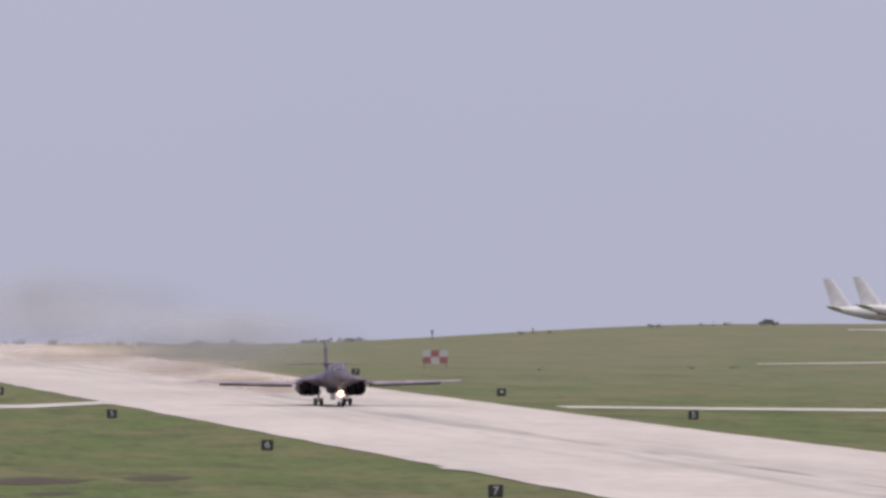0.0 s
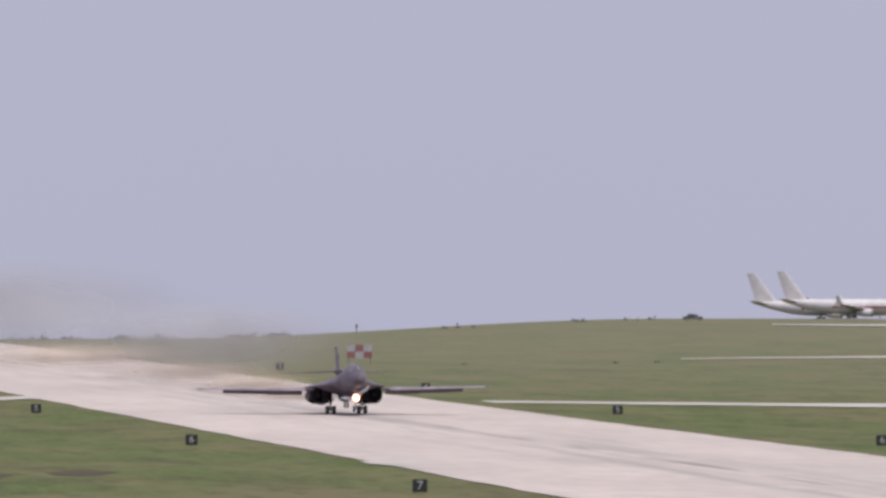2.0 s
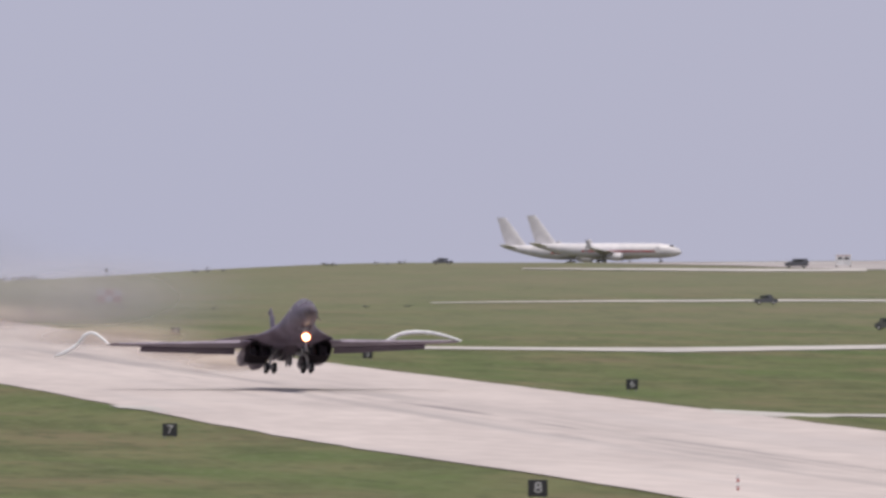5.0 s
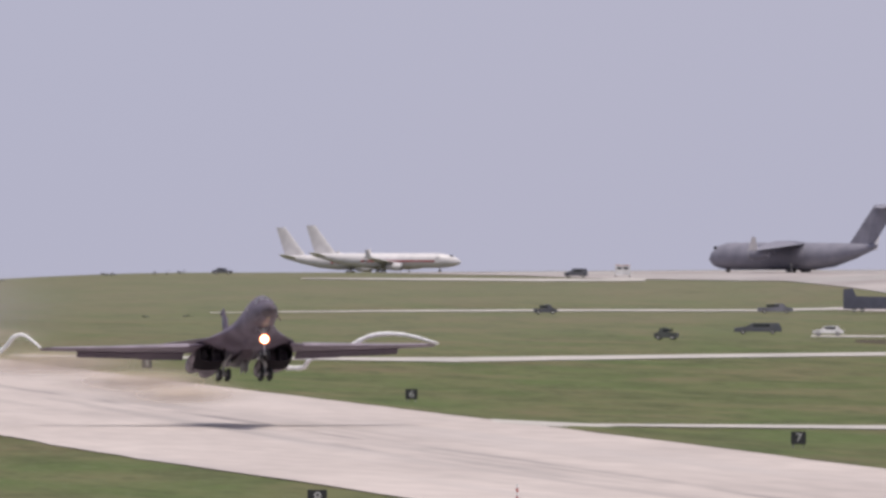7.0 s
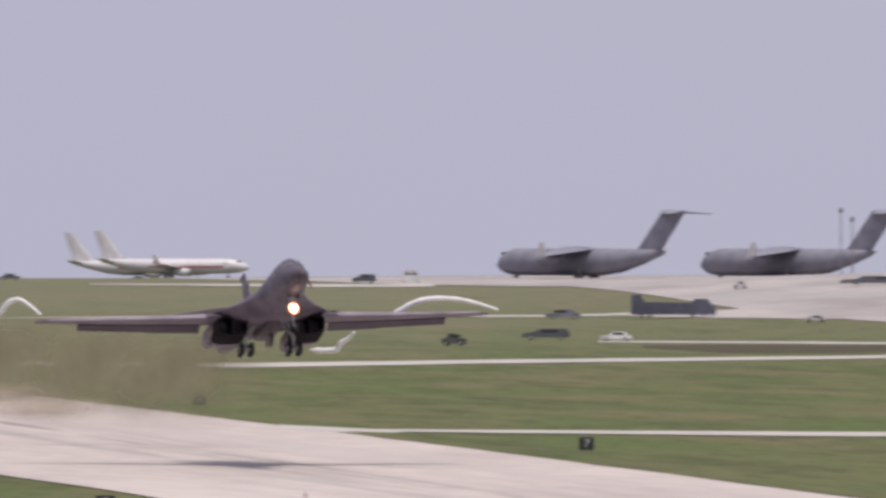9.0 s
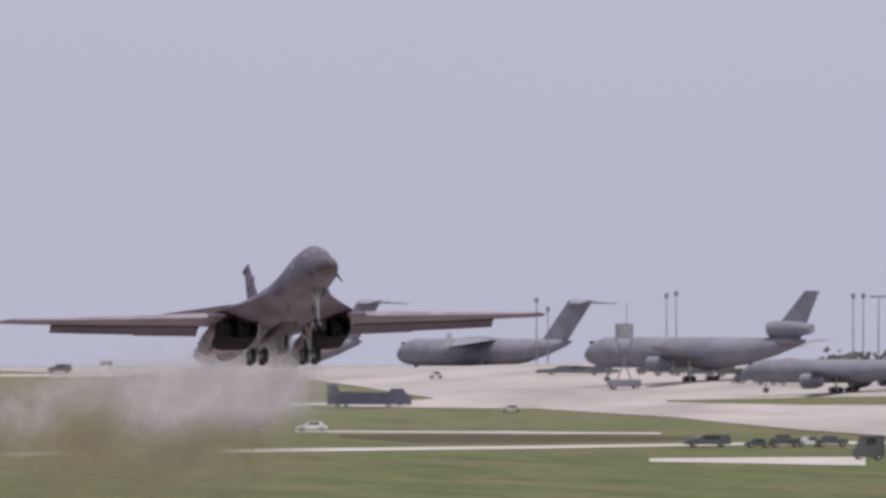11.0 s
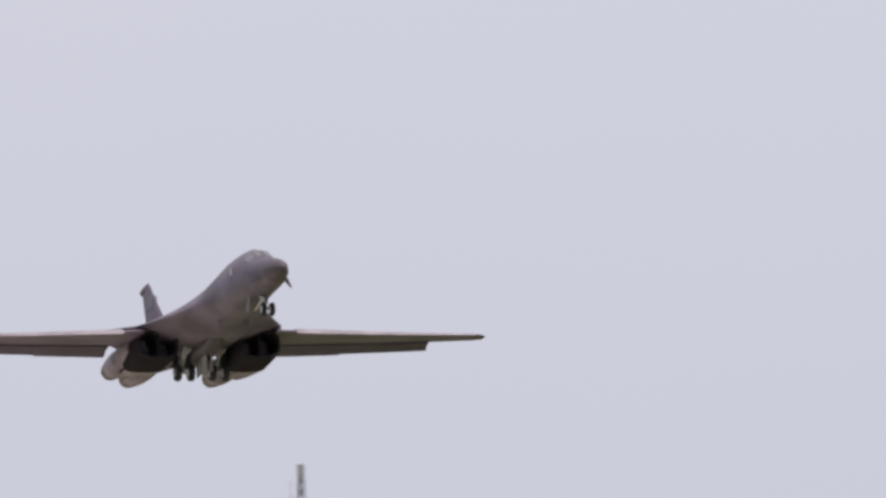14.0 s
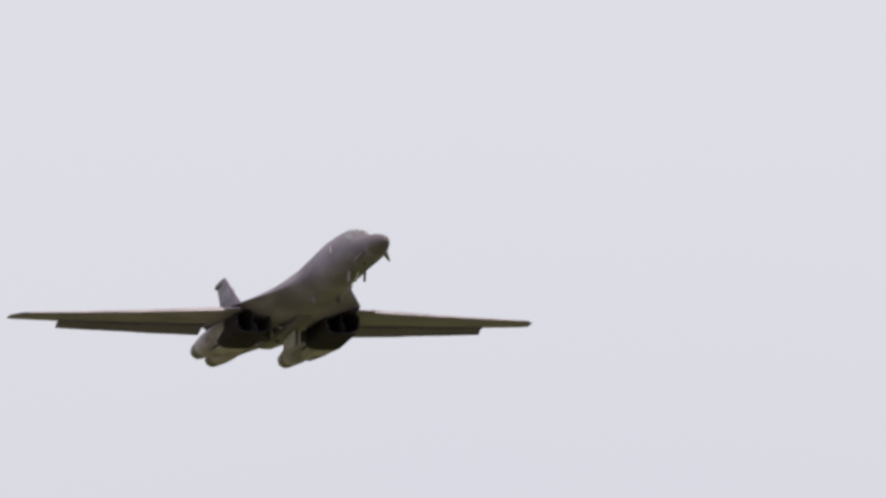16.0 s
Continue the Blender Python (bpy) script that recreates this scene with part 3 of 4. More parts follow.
    for nm, a, c, r in (("leg", (0, 0, .2), (0, .25, -1.6), .13), ("lower_leg", (0, .2, -1.4), (0, .3, -2.95), .085), ("axle", (-.42, .3, -2.98), (.42, .3, -2.98), .07),
                        ("drag_brace", (0, -1.5, .1), (0, .22, -1.4), .07), ("side_brace", (-.55, -.3, .2), (0, .22, -1.3), .06), ("side_brace", (.55, -.3, .2), (0, .22, -1.3), .06)):
        part(nm, tube(bmesh.new(), a, c, r), M_STRUT, ng)
    for sx in (-.3, .3):
        wheel("wheel", ng, (sx, .3, -3.0), .46, .28)
    for sx in (-.62, .62):
        bm = bmesh.new()
        box(bm, sx - .03, sx + .03, -1.5, .3, -.4, .15, .02)
        part("gear_door", bm, M_BELLY, ng)
    # landing lamp in its can, on the nose gear
    lamp = new("landing_lamp")
    lamp.parent = b
    lamp.location = (0, 17.75, 1.75)
    bm = bmesh.new()
    skin(bm, [oval(y, 0, 0, w, w, w, 16) for y, w in ((-.34, .16), (-.22, .36), (.05, .45), (.06, .41), (-.02, .39))])
    part("lamp_can", bm, M_STRUT, lamp)
    bm = bmesh.new()
    skin(bm, [oval(y, 0, 0, w, w, w, 16) for y, w in ((-.01, .39), (.045, .38), (.085, .19))])
    part("lamp_lens", bm, M_LAMP, lamp, "bright warm white lit lens")
    bm = bmesh.new()
    skin(bm, [oval(y, 0, 0, w, w, w, 16) for y, w in ((.0, .53), (.055, .53), (.056, .395), (.0, .395))], cap=False)
    part("lamp_halo", bm, M_HALO, lamp, "reddish glowing ring standing in for lamp bloom")
    # main gear, left and right
    mains = []
    for side in (1, -1):
        g = new("main_gear")
        g.parent = b
        g.location = (side * 2.2, 0, 2.7)
        for nm, a, c, r in (("leg", (-side * .15, 0, .2), (0, 0, -1.3), .19), ("lower_leg", (0, 0, -1.2), (0, 0, -2.1), .13), ("truck_beam", (0, -.75, -2.12), (0, .75, -2.12), .12),
                            ("axle", (-.55, -.72, -2.12), (.55, -.72, -2.12), .085), ("axle", (-.55, .72, -2.12), (.55, .72, -2.12), .085),
                            ("side_brace", (-side * .9, 0, .1), (0, 0, -1.15), .08), ("drag_brace", (0, 1.3, .2), (0, .1, -1.2), .08)):
            part(nm, tube(bmesh.new(), a, c, r), M_STRUT, g)
        for sx in (-.46, .46):
            for y in (-.72, .72):
                wheel("wheel", g, (sx, y, -2.12), .58, .42)
        mains.append(g)
    return b, wings, flaps, ng, mains, lamp


# ---- parked jets ----
def build_jet(name, label, paint, finpaint, length, rad, zc, span, wing_z, wing_y, chord, sweep, droop, tail_h, fin_ch, engines, eng_r, eng_len, ttail=False, tail_engine=False, stripe=False, winglet=False, low=1.0):
    j = thing(name, label, "aircraft")
    h = length / 2
    bm = bmesh.new()
    prof = [(h, .02, -.25), (h - .5, .30, -.2), (h - 1.5, .58, -.14), (h - 3.2, .84, -.06), (h - 5.5, .98, 0), (h - 8, 1, 0), (-h * .25, 1, 0), (-h * .48, .88, .11), (-h * .74, .56, .40), (-h * .94, .24, .68), (-h, .06, .78)]
    skin(bm, [oval(y, 0, zc + dz * rad, rad * k, rad * k, rad * k, 24) for y, k, dz in prof])
    part("fuselage", bm, paint, j)
    for side in (1, -1):
        bm = bmesh.new()
        box(bm, side * rad * .12 if side > 0 else -rad * .5, rad * .5 if side > 0 else -rad * .12, h - 3.1, h - 2.3, zc + rad * .52, zc + rad * .72)
        part("cockpit_window", bm, M_GLASS, j)
    if stripe:
        for side in (1, -1):
            bm = bmesh.new()
            box(bm, side * (rad - .02) - .05, side * (rad - .02) + .05, -h * .34, h - 7, zc - .38, zc + .10)
            part("side_stripe", bm, M_STRIPE, j, "dull red painted side stripe", smooth=False)
            for k in range(2):
                bm = bmesh.new()
                y = h - 6.2 if k == 0 else -h * .28
                box(bm, side * (rad - .01) - .04, side * (rad - .01) + .04, y - .45, y + .45, zc - .6, zc + 1.1)
                part("cabin_door", bm, paint, j, smooth=False)
    half = span / 2
    for side in (1, -1):
        cuts = []
        for u in (0, .35, .7, 1):
            x = rad * .3 + (half - rad * .3) * u
            cuts.append((side * x, wing_y - x * math.tan(radians(sweep)), chord * (1 - .74 * u), wing_z + droop * u, chord * .12 * (1 - .75 * u)))
        w = part("wing", lattice_wing(cuts), paint, j)
        if winglet:
            bm = bmesh.new()
            x, y, z = half, wing_y - half * math.tan(radians(sweep)), wing_z + droop
            tall, wide = (3.3, 2.7) if ttail else (2.1, 1.6)
            rings = [[Vector((side * (x + .25 * tall * k + t), y - .5 * tall * k - s * wide * (1 - .55 * k), z + tall * k)) for s, t in ((0, 0), (.5, .12), (1, 0), (.5, -.12))] for k in (0, 1)]
            skin(bm, rings)
            part("winglet", bm, M_WHITEJET if ttail else M_PALEFIN, w, "pale upturned wingtip")
        for ex in engines:
            ez = wing_z + droop * ex / half - eng_r * (1.35 if droop <= 0.01 else 1.2)
            ey = wing_y - ex * math.tan(radians(sweep)) + eng_len * .45
            bm = bmesh.new()
            rr = [(0, .82), (-.15, 1), (-eng_len * .5, 1), (-eng_len * .8, .8), (-eng_len, .5)]
            inner = [(-.05, .76), (-eng_len * .15, .7)]
            skin(bm, [oval(ey + y, side * ex, ez, eng_r * k, eng_r * k, eng_r * k, 18) for y, k in inner[::-1] + rr])
            e = part("engine", bm, paint, j)
            bm = bmesh.new()
            skin(bm, [oval(ey + y, side * ex, ez, eng_r * k, eng_r * k, eng_r * k, 18) for y, k in ((-.12, .74), (.04, .80), (.04, .88), (-.14, 1.015), (-.5, 1.02))], cap=False)
            part("inlet_lip", bm, M_LIP, e, "pale metal inlet lip")
            bm = bmesh.new()
            box(bm, side * ex - .15, side * ex + .15, ey - eng_len * .9, ey - eng_len * .2, ez + eng_r * .7, wing_z + droop * ex / half + .05)
            part("pylon", bm, paint, e, smooth=False)
        tz = tail_h - .3 if ttail else zc + rad * .55
        ty = -h + 0.6 if ttail else -h + fin_ch * .8
        tx = span * (.19 if ttail else .17)
        part("tailplane", lattice_wing([(side * .05, ty, fin_ch * .72, tz, 1.0 if ttail else .45), (side * tx, ty - tx * (.62 if ttail else .55), fin_ch * .36, tz + (-.5 if ttail else .9), .3)]), paint, j)
        bm = bmesh.new()
        gx = rad * .9 if ttail else rad * 1.25
        tube(bm, (side * gx, -1.5, .7), (side * gx, -1.5, zc - rad * .5), .22)
        gear = part("main_gear", bm, M_STRUT, j)
        for yy in (-.75, .75):
            for sx in (-.45, .45):
                wheel("wheel", gear, (side * gx + sx, -1.5 + yy, .58), .58, .4)
    bm = bmesh.new()
    tube(bm, (0, h - 5.5, .5), (0, h - 5.5, zc - rad * .8), .16)
    gear = part("nose_gear", bm, M_STRUT, j)
    for sx in (-.3, .3):
        wheel("wheel", gear, (sx, h - 5.5, .45), .45, .3)
    bm = bmesh.new()
    z0 = zc + rad * .7
    back = .80 if ttail else .98 if tail_engine else .74
    rings = []
    for u in (0, .4, .8, 1):
        z = z0 + (tail_h - z0) * u
        le = -h + fin_ch * (1.2 if ttail else 1.18) - (tail_h - z0) * back * u
        rings.append([Vector((p.z, p.y, z)) for p in foil(0, le, fin_ch * (1 - (.06 if ttail else .58) * u), 0, .7 * (1 - .5 * u))])
    skin(bm, rings)
    fin = part("tail_fin", bm, finpaint, j)
    if tail_engine:
        bm = bmesh.new()
        zz = zc + rad * 1.55
        rr = [(-3, .7), (-.2, .78), (0, .85), (-.2, 1), (-4, 1.05), (-8, .9), (-10.5, .6)]
        skin(bm, [oval(-h + 9 + y, 0, zz, 1.55 * k, 1.55 * k, 1.55 * k, 18) for y, k in rr])
        part("tail_engine", bm, paint, j)
    return j


def jet_at(j, right, dist, turn):
    """Stands a jet on the land, by its bearing in camera steps and its distance."""
    a = (right + 1245) / 23600
    x, y = dist * math.sin(a), dist * math.cos(a)
    j.matrix_basis = pose(x, y, land(x, y) + .14, 0, 0, turn)
    return j


def ground_at(right, dist):
    a = (right + 1245) / 23600
    x, y = dist * math.sin(a), dist * math.cos(a)
    return x, y, land(x, y)


airliner = build_jet("airliner", "white twin-engine airliner with red side stripe and pale fin, parked", M_WHITEJET, M_PALEFIN, 38.6, 1.95, 3.35, 34, 2.5, 4.5, 6.2, 25, 1.6, 12.4, 5.6, (4.9,), 1.0, 4.2, stripe=True, winglet=True)
jet_at(airliner, 1651, 3435, -98)
airliner["group"] = "parked airliners"
second = copy_thing(airliner, pose(0, 0, 0))
jet_at(second, 1597, 3465, -98)

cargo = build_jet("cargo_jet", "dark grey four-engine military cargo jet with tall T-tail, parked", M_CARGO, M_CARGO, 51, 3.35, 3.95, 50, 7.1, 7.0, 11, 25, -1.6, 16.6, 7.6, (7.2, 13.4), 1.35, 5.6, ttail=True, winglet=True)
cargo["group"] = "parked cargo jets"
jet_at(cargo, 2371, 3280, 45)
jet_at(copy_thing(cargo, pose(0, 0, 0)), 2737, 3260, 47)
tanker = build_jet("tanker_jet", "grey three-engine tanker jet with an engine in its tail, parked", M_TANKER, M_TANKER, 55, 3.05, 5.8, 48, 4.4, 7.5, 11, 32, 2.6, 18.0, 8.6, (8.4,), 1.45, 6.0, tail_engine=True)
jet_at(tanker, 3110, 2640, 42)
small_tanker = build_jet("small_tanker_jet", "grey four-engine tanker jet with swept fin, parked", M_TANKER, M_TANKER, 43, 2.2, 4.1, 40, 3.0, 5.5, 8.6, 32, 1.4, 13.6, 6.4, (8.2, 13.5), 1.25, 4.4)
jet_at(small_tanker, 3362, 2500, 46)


# ---- distance boards ----
def build_board(x, y, digit):
    s = thing("distance_board", "black runway distance board with a white number on short legs", "sign", pose(x, y, land(x, y)), "runway distance boards")
    bm = bmesh.new()
    box(bm, -.72, .72, -.2, .2, .35, 1.6, .04)
    part("panel", bm, M_BLACK, s)
    for sx in (-.5, .5):
        bm = bmesh.new()
        tube(bm, (sx, 0, -.1), (sx, 0, .36), .05)
        part("leg", bm, M_POST, s)
    cu = bpy.data.curves.new("number", "FONT")
    cu.body, cu.size, cu.align_x, cu.align_y, cu.extrude = digit, 1.15, "CENTER", "CENTER", .01
    tmp = bpy.data.objects.new("number_curve", cu)
    me = bpy.data.meshes.new_from_object(tmp)
    bpy.data.objects.remove(tmp)
    me.materials.append(M_LETTER)
    ob = new("number", me)
    ob.parent = s
    ob.matrix_basis = pose(0, -.215, .98, 90, 0, 0)
    ob.scale = (1.15, 1, 1)
    tagged(ob, "white painted number")


BOARD_L, BOARD_R = 116.3, 199.7
for k in range(3, 10):
    build_board(BOARD_L, 1899.5 - 304.8 * (k - 5), str(k))
    build_board(BOARD_R, 1899.5 - 304.8 * (k - 5), str(k))


# ---- red and white field markers ----
def build_checker(x, y, z):
    c = thing("checker_panel", "red and white chequered airfield marker panel on posts", "sign", pose(x, y, z, 0, 0, -5))
    w = 1.65
    for i in range(3):
        for k in range(2):
            bm = bmesh.new()
            box(bm, (i - 1.5) * w, (i - .5) * w, -.06, .06, .8 + k * w * .8, .8 + (k + 1) * w * .8)
            part("checker_square", bm, M_HAZEDRED if (i + k) % 2 == 0 else M_HAZEDWHITE, c, smooth=False)
    for sx in (-2.2, 2.2):
        bm = bmesh.new()
        tube(bm, (sx, .12, -.8), (sx, .12, 3.6), .09)
        part("post", bm, M_POST, c)


cx, cy, cz = ground_at(770, 2650)
build_checker(cx, cy, cz + .35)


def build_barrier(x, y, z):
    c = thing("striped_barrier", "low red and white striped barrier beside the runway", "barrier", pose(x, y, z, 0, 0, -6))
    for i in range(4):
        bm = bmesh.new()
        tube(bm, (i * 2.4 - 4.8, 0, .55), (i * 2.4 - 2.42, 0, .55), .12 if i == 0 else .27, .27, n=14)
        part("barrier_segment", bm, M_RED if i % 2 == 0 else M_WHITE, c)
    for i in range(3):
        bm = bmesh.new()
        box(bm, i * 4.0 - 4.0, i * 4.0 - 3.7, -.4, .4, 0, .45, .03)
        part("foot", bm, M_POST, c)


bx, by = 120.5, 937.0
build_barrier(bx, by, land(bx, by) - .25)


def build_marker(x, y):
    c = thing("marker_pole", "thin red and white striped marker pole", "marker", pose(x, y, land(x, y) + .1))
    for i in range(4):
        bm = bmesh.new()
        tube(bm, (0, 0, i * .3), (0, 0, i * .3 + .3), .085)
        part("band", bm, M_RED if i % 2 == 0 else M_WHITE, c)


build_marker(133.7, 1003)


# ---- vehicles ----
def build_vehicle(name, label, paint, at, turn, length, width, height, style, group=""):
    v = thing(name, label, name.split("_")[-1] if name != "white_car" else "car", pose(*at, 0, 0, turn), group)
    L = length / 2
    W = width / 2
    g = .40
    bm = bmesh.new()
    if style == "car":
        side = [(-L, .55), (-L, 1.0), (-L * .82, 1.1), (-L * .62, height), (L * .15, height), (L * .48, 1.12), (L * .92, .95), (L, .7), (L, .42), (-L, .42)]
    elif style == "suv":
        side = [(-L, .55), (-L * .98, height * .62), (-L * .88, height), (L * .25, height), (L * .5, height * .66), (L * .96, height * .56), (L, .8), (L, .45), (-L, .45)]
    elif style == "van":
        side = [(-L, .5), (-L, height), (L * .55, height), (L * .62, height * .78), (L * .80, height * .50), (L, height * .46), (L, .45), (-L, .45)]
    elif style == "tanker":
        side = [(-L, .8), (-L, height * .97), (-L * .78, height), (-L * .70, height * .66), (L * .45, height * .62), (L * .50, height * .80), (L * .80, height * .80), (L * .92, height * .50), (L, height * .42), (L, .6), (-L, .6)]
    else:
        side = [(-L, .34), (-L, height * .58), (-L * .1, height * .58), (-L * .06, height), (L * .45, height), (L * .62, height * .62), (L * .97, height * .56), (L, .6), (L, .34)]
    skin(bm, [[Vector((x, y, z)) for y, z in side] for x in (-W, -W * .97, W * .97, W)])
    bmesh.ops.bevel(bm, geom=bm.edges[:], offset=.05, segments=2, affect="EDGES")
    body = part("body", bm, paint, v)
    bm = bmesh.new()
    top = height * .92
    if style != "tanker":
        box(bm, -W - .015, W + .015, -L * .5, L * .2, height * .64, top, .03)
        part("side_windows", bm, M_GLASS, body)
    if style == "van":
        bm = bmesh.new()
        box(bm, -W * .72, -W * .12, -L - .03, -L + .02, height * .62, height * .80)
        part("rear_window", bm, M_GLASS, body)
        bm = bmesh.new()
        box(bm, W * .12, W * .72, -L - .03, -L + .02, height * .62, height * .80)
        part("rear_window", bm, M_GLASS, body)
        bm = bmesh.new()
        box(bm, -W * .9, W * .9, -L - .04, -L + .02, height * .91, height * .94)
        part("light_bar", bm, M_RED, body)
    ys = (-L * .62, L * .62) if style != "tanker" else (-L * .75, -L * .55, L * .45, L * .72)
    for sx in (-W + .1, W - .1):
        for y in ys:
            wheel("wheel", v, (sx, y, g), g, .26)
    return v


def park(name, label, paint, right, down, turn, length, width, height, style, lift=.02):
    x, y = spot(right, down)
    return build_vehicle(name, label, paint, (x, y, land(x, y) + lift), turn, length, width, height, style)


park("suv", "dark blue sport utility vehicle parked on the ridge", M_DARK, 1986, 585, 86, 5.6, 2.0, 2.15, "suv", .16)
park("ambulance_van", "white box-bodied van with red light bar on the ridge", M_WHITE, 2069, 584, -8, 5.2, 3.6, 3.0, "van", .16)
park("fuel_truck", "dark blue fuel truck with tall rear housing on the service road", M_BLUE, 2534, 646, -98, 16.5, 2.6, 4.6, "tanker", .14)
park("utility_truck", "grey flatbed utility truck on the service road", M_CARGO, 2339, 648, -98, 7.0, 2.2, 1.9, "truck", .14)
park("pickup_truck", "dark pickup truck standing on the service road", M_DARK, 1932, 650, -95, 4.6, 2.0, 1.9, "truck", .14)
park("equipment_trailer", "dark olive equipment trailer standing on the grass", M_OLIVE, 2146, 694, 70, 4.0, 2.0, 2.1, "truck")
park("cargo_truck", "dark long cargo truck standing on the grass", M_DARK, 2308, 684, 82, 8.6, 2.4, 2.0, "suv")
park("white_car", "white saloon car parked beside the narrow service road", M_WHITE, 2432, 688, 82, 5.6, 2.0, 1.75, "car", .12)
park("flatbed_truck", "long dark flatbed loader on the apron", M_DARK, 2902, 588, 90, 17, 3.0, 1.8, "truck", .16)
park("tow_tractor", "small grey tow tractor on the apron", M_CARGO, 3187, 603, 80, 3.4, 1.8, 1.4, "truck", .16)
park("pale_tractor", "small pale grey tractor on the apron", M_PALEFIN, 2652, 595, 80, 2.8, 1.8, 1.6, "truck", .16)
park("baggage_tractor", "small pale equipment tractor beside the apron edge", M_PALEFIN, 2785, 654, 80, 4.0, 1.8, 1.3, "truck", .16)
park("service_truck", "dark service truck beside the taxiway", M_DARK, 3132, 715, 90, 7.4, 2.4, 2.0, "suv")
park("pale_truck", "pale grey pickup truck beside the taxiway", M_WHITE, 3312, 714, 90, 4.0, 2.0, 1.6, "truck")
park("stake_truck", "dark stake truck beside the taxiway", M_OLIVE, 3417, 738, 84, 4.6, 2.4, 3.6, "van")
park("small_truck", "small dark truck beside the taxiway", M_DARK, 3222, 716, 90, 4.0, 2.0, 1.5, "truck")
park("ridge_truck", "small dark truck parked on the grassy ridge", M_DARK, 1360, 578, 86, 5.0, 2.0, 1.6, "truck")


def build_lift(right, dist):
    x, y, z = ground_at(right, dist)
    c = thing("lift_truck", "grey high-lift truck with raised box beside a tanker nose", "truck", pose(x, y, z + .15))
    bm = bmesh.new()
    box(bm, -1.6, 1.6, -1.3, 1.3, 10.0, 12.9, .08)
    part("raised_box", bm, M_STEEL, c)
    bm = bmesh.new()
    box(bm, -3.2, 3.2, -1.2, 1.2, .5, 1.9, .1)
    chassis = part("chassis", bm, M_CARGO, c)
    for sx in (-2.2, 2.2):
        for sy in (-1.1, 1.1):
            w = wheel("wheel", chassis, (sx, sy, .5), .5, .3)
            w.rotation_euler = (0, 0, radians(90))
    for s in (-1, 1):
        bm = bmesh.new()
        tube(bm, (s * 1.5, s * .8, 1.9), (-s * 1.5, s * .8, 10.0), .14)
        part("scissor_arm", bm, M_POST, c)
    bm = bmesh.new()
    tube(bm, (.5, 0, 12.8), (.5, 0, 17), .07)
    part("mast", bm, M_POST, c)


build_lift(2985, 2620)


def build_cart(right, down, kind, seed):
    """A piece of ground equipment: a boxy cart on small wheels with a tow bar."""
    rng = random.Random(seed)
    x, y = spot(right, down)
    c = thing("ground_cart", "dark grey wheeled ground equipment cart on the apron", "cart", pose(x, y, land(x, y) + .15, 0, 0, rng.uniform(-25, 25)), "apron ground carts")
    w, d, h = rng.uniform(1.6, 3.0), rng.uniform(.8, 1.1), rng.uniform(1.1, 2.0)
    bm = bmesh.new()
    box(bm, -w, w, -d, d, .55, .55 + h * .6, .06)
    box(bm, -w * .6, w * .3, -d * .8, d * .8, .5 + h * .6, .55 + h, .06)
    part("cart_body", bm, kind, c)
    bm = bmesh.new()
    tube(bm, (w, 0, .5), (w + 1.3, 0, .35), .06)
    part("tow_bar", bm, M_POST, c)
    for sx in (-w * .7, w * .7):
        for sy in (-d, d):
            wh = wheel("wheel", c, (sx, sy, .38), .38, .2)
            wh.rotation_euler = (0, 0, radians(90))


for k, (right, down) in enumerate(((3030, 588), (3062, 590), (3088, 589), (3118, 591), (3150, 590), (3172, 592), (3205, 603), (3238, 606), (3285, 607), (2945, 589), (3560, 622), (3270, 717), (3352, 716))):
    build_cart(right, down, (M_DARK, M_CARGO, M_OLIVE)[k % 3], k)
build_cart(3282, 575, M_ORANGE, 40)


# ---- lamp posts, hangars, crane ----
def build_lamp_post(right, dist, height, crossbar):
    x, y, z = ground_at(right, dist)
    c = thing("lamp_post", "tall thin grey apron light post", "lamp post", pose(x, y, z), "apron light posts")
    bm = bmesh.new()
    tube(bm, (0, 0, -.2), (0, 0, height), .18, .10)
    part("pole", bm, M_POST, c)
    bm = bmesh.new()
    if crossbar:
        box(bm, -2.0, 2.0, -.2, .2, height - .1, height + .3, .05)
    else:
        box(bm, -.42, .42, -.35, .35, height - .7, height + .4, .08)
    part("lamp_head", bm, M_POST, c)


for right, top, cross in ((3060, 15, False), (3077, 15.5, False), (3390, 15, False), (3408, 15, False), (3435, 14.6, True), (3490, 15.4, False), (3562, 15.4, False), (3660, 14.6, True), (2830, 14, False), (2850, 12, False)):
    build_lamp_post(right, 2990, top + 8.4 - ground_at(right, 2990)[2], cross)


def vault_point(u, rad, h):
    a = math.pi * u
    c = math.cos(a)
    return rad * math.copysign(abs(c) ** .62, c), h * max(0.0, math.sin(a)) ** .52


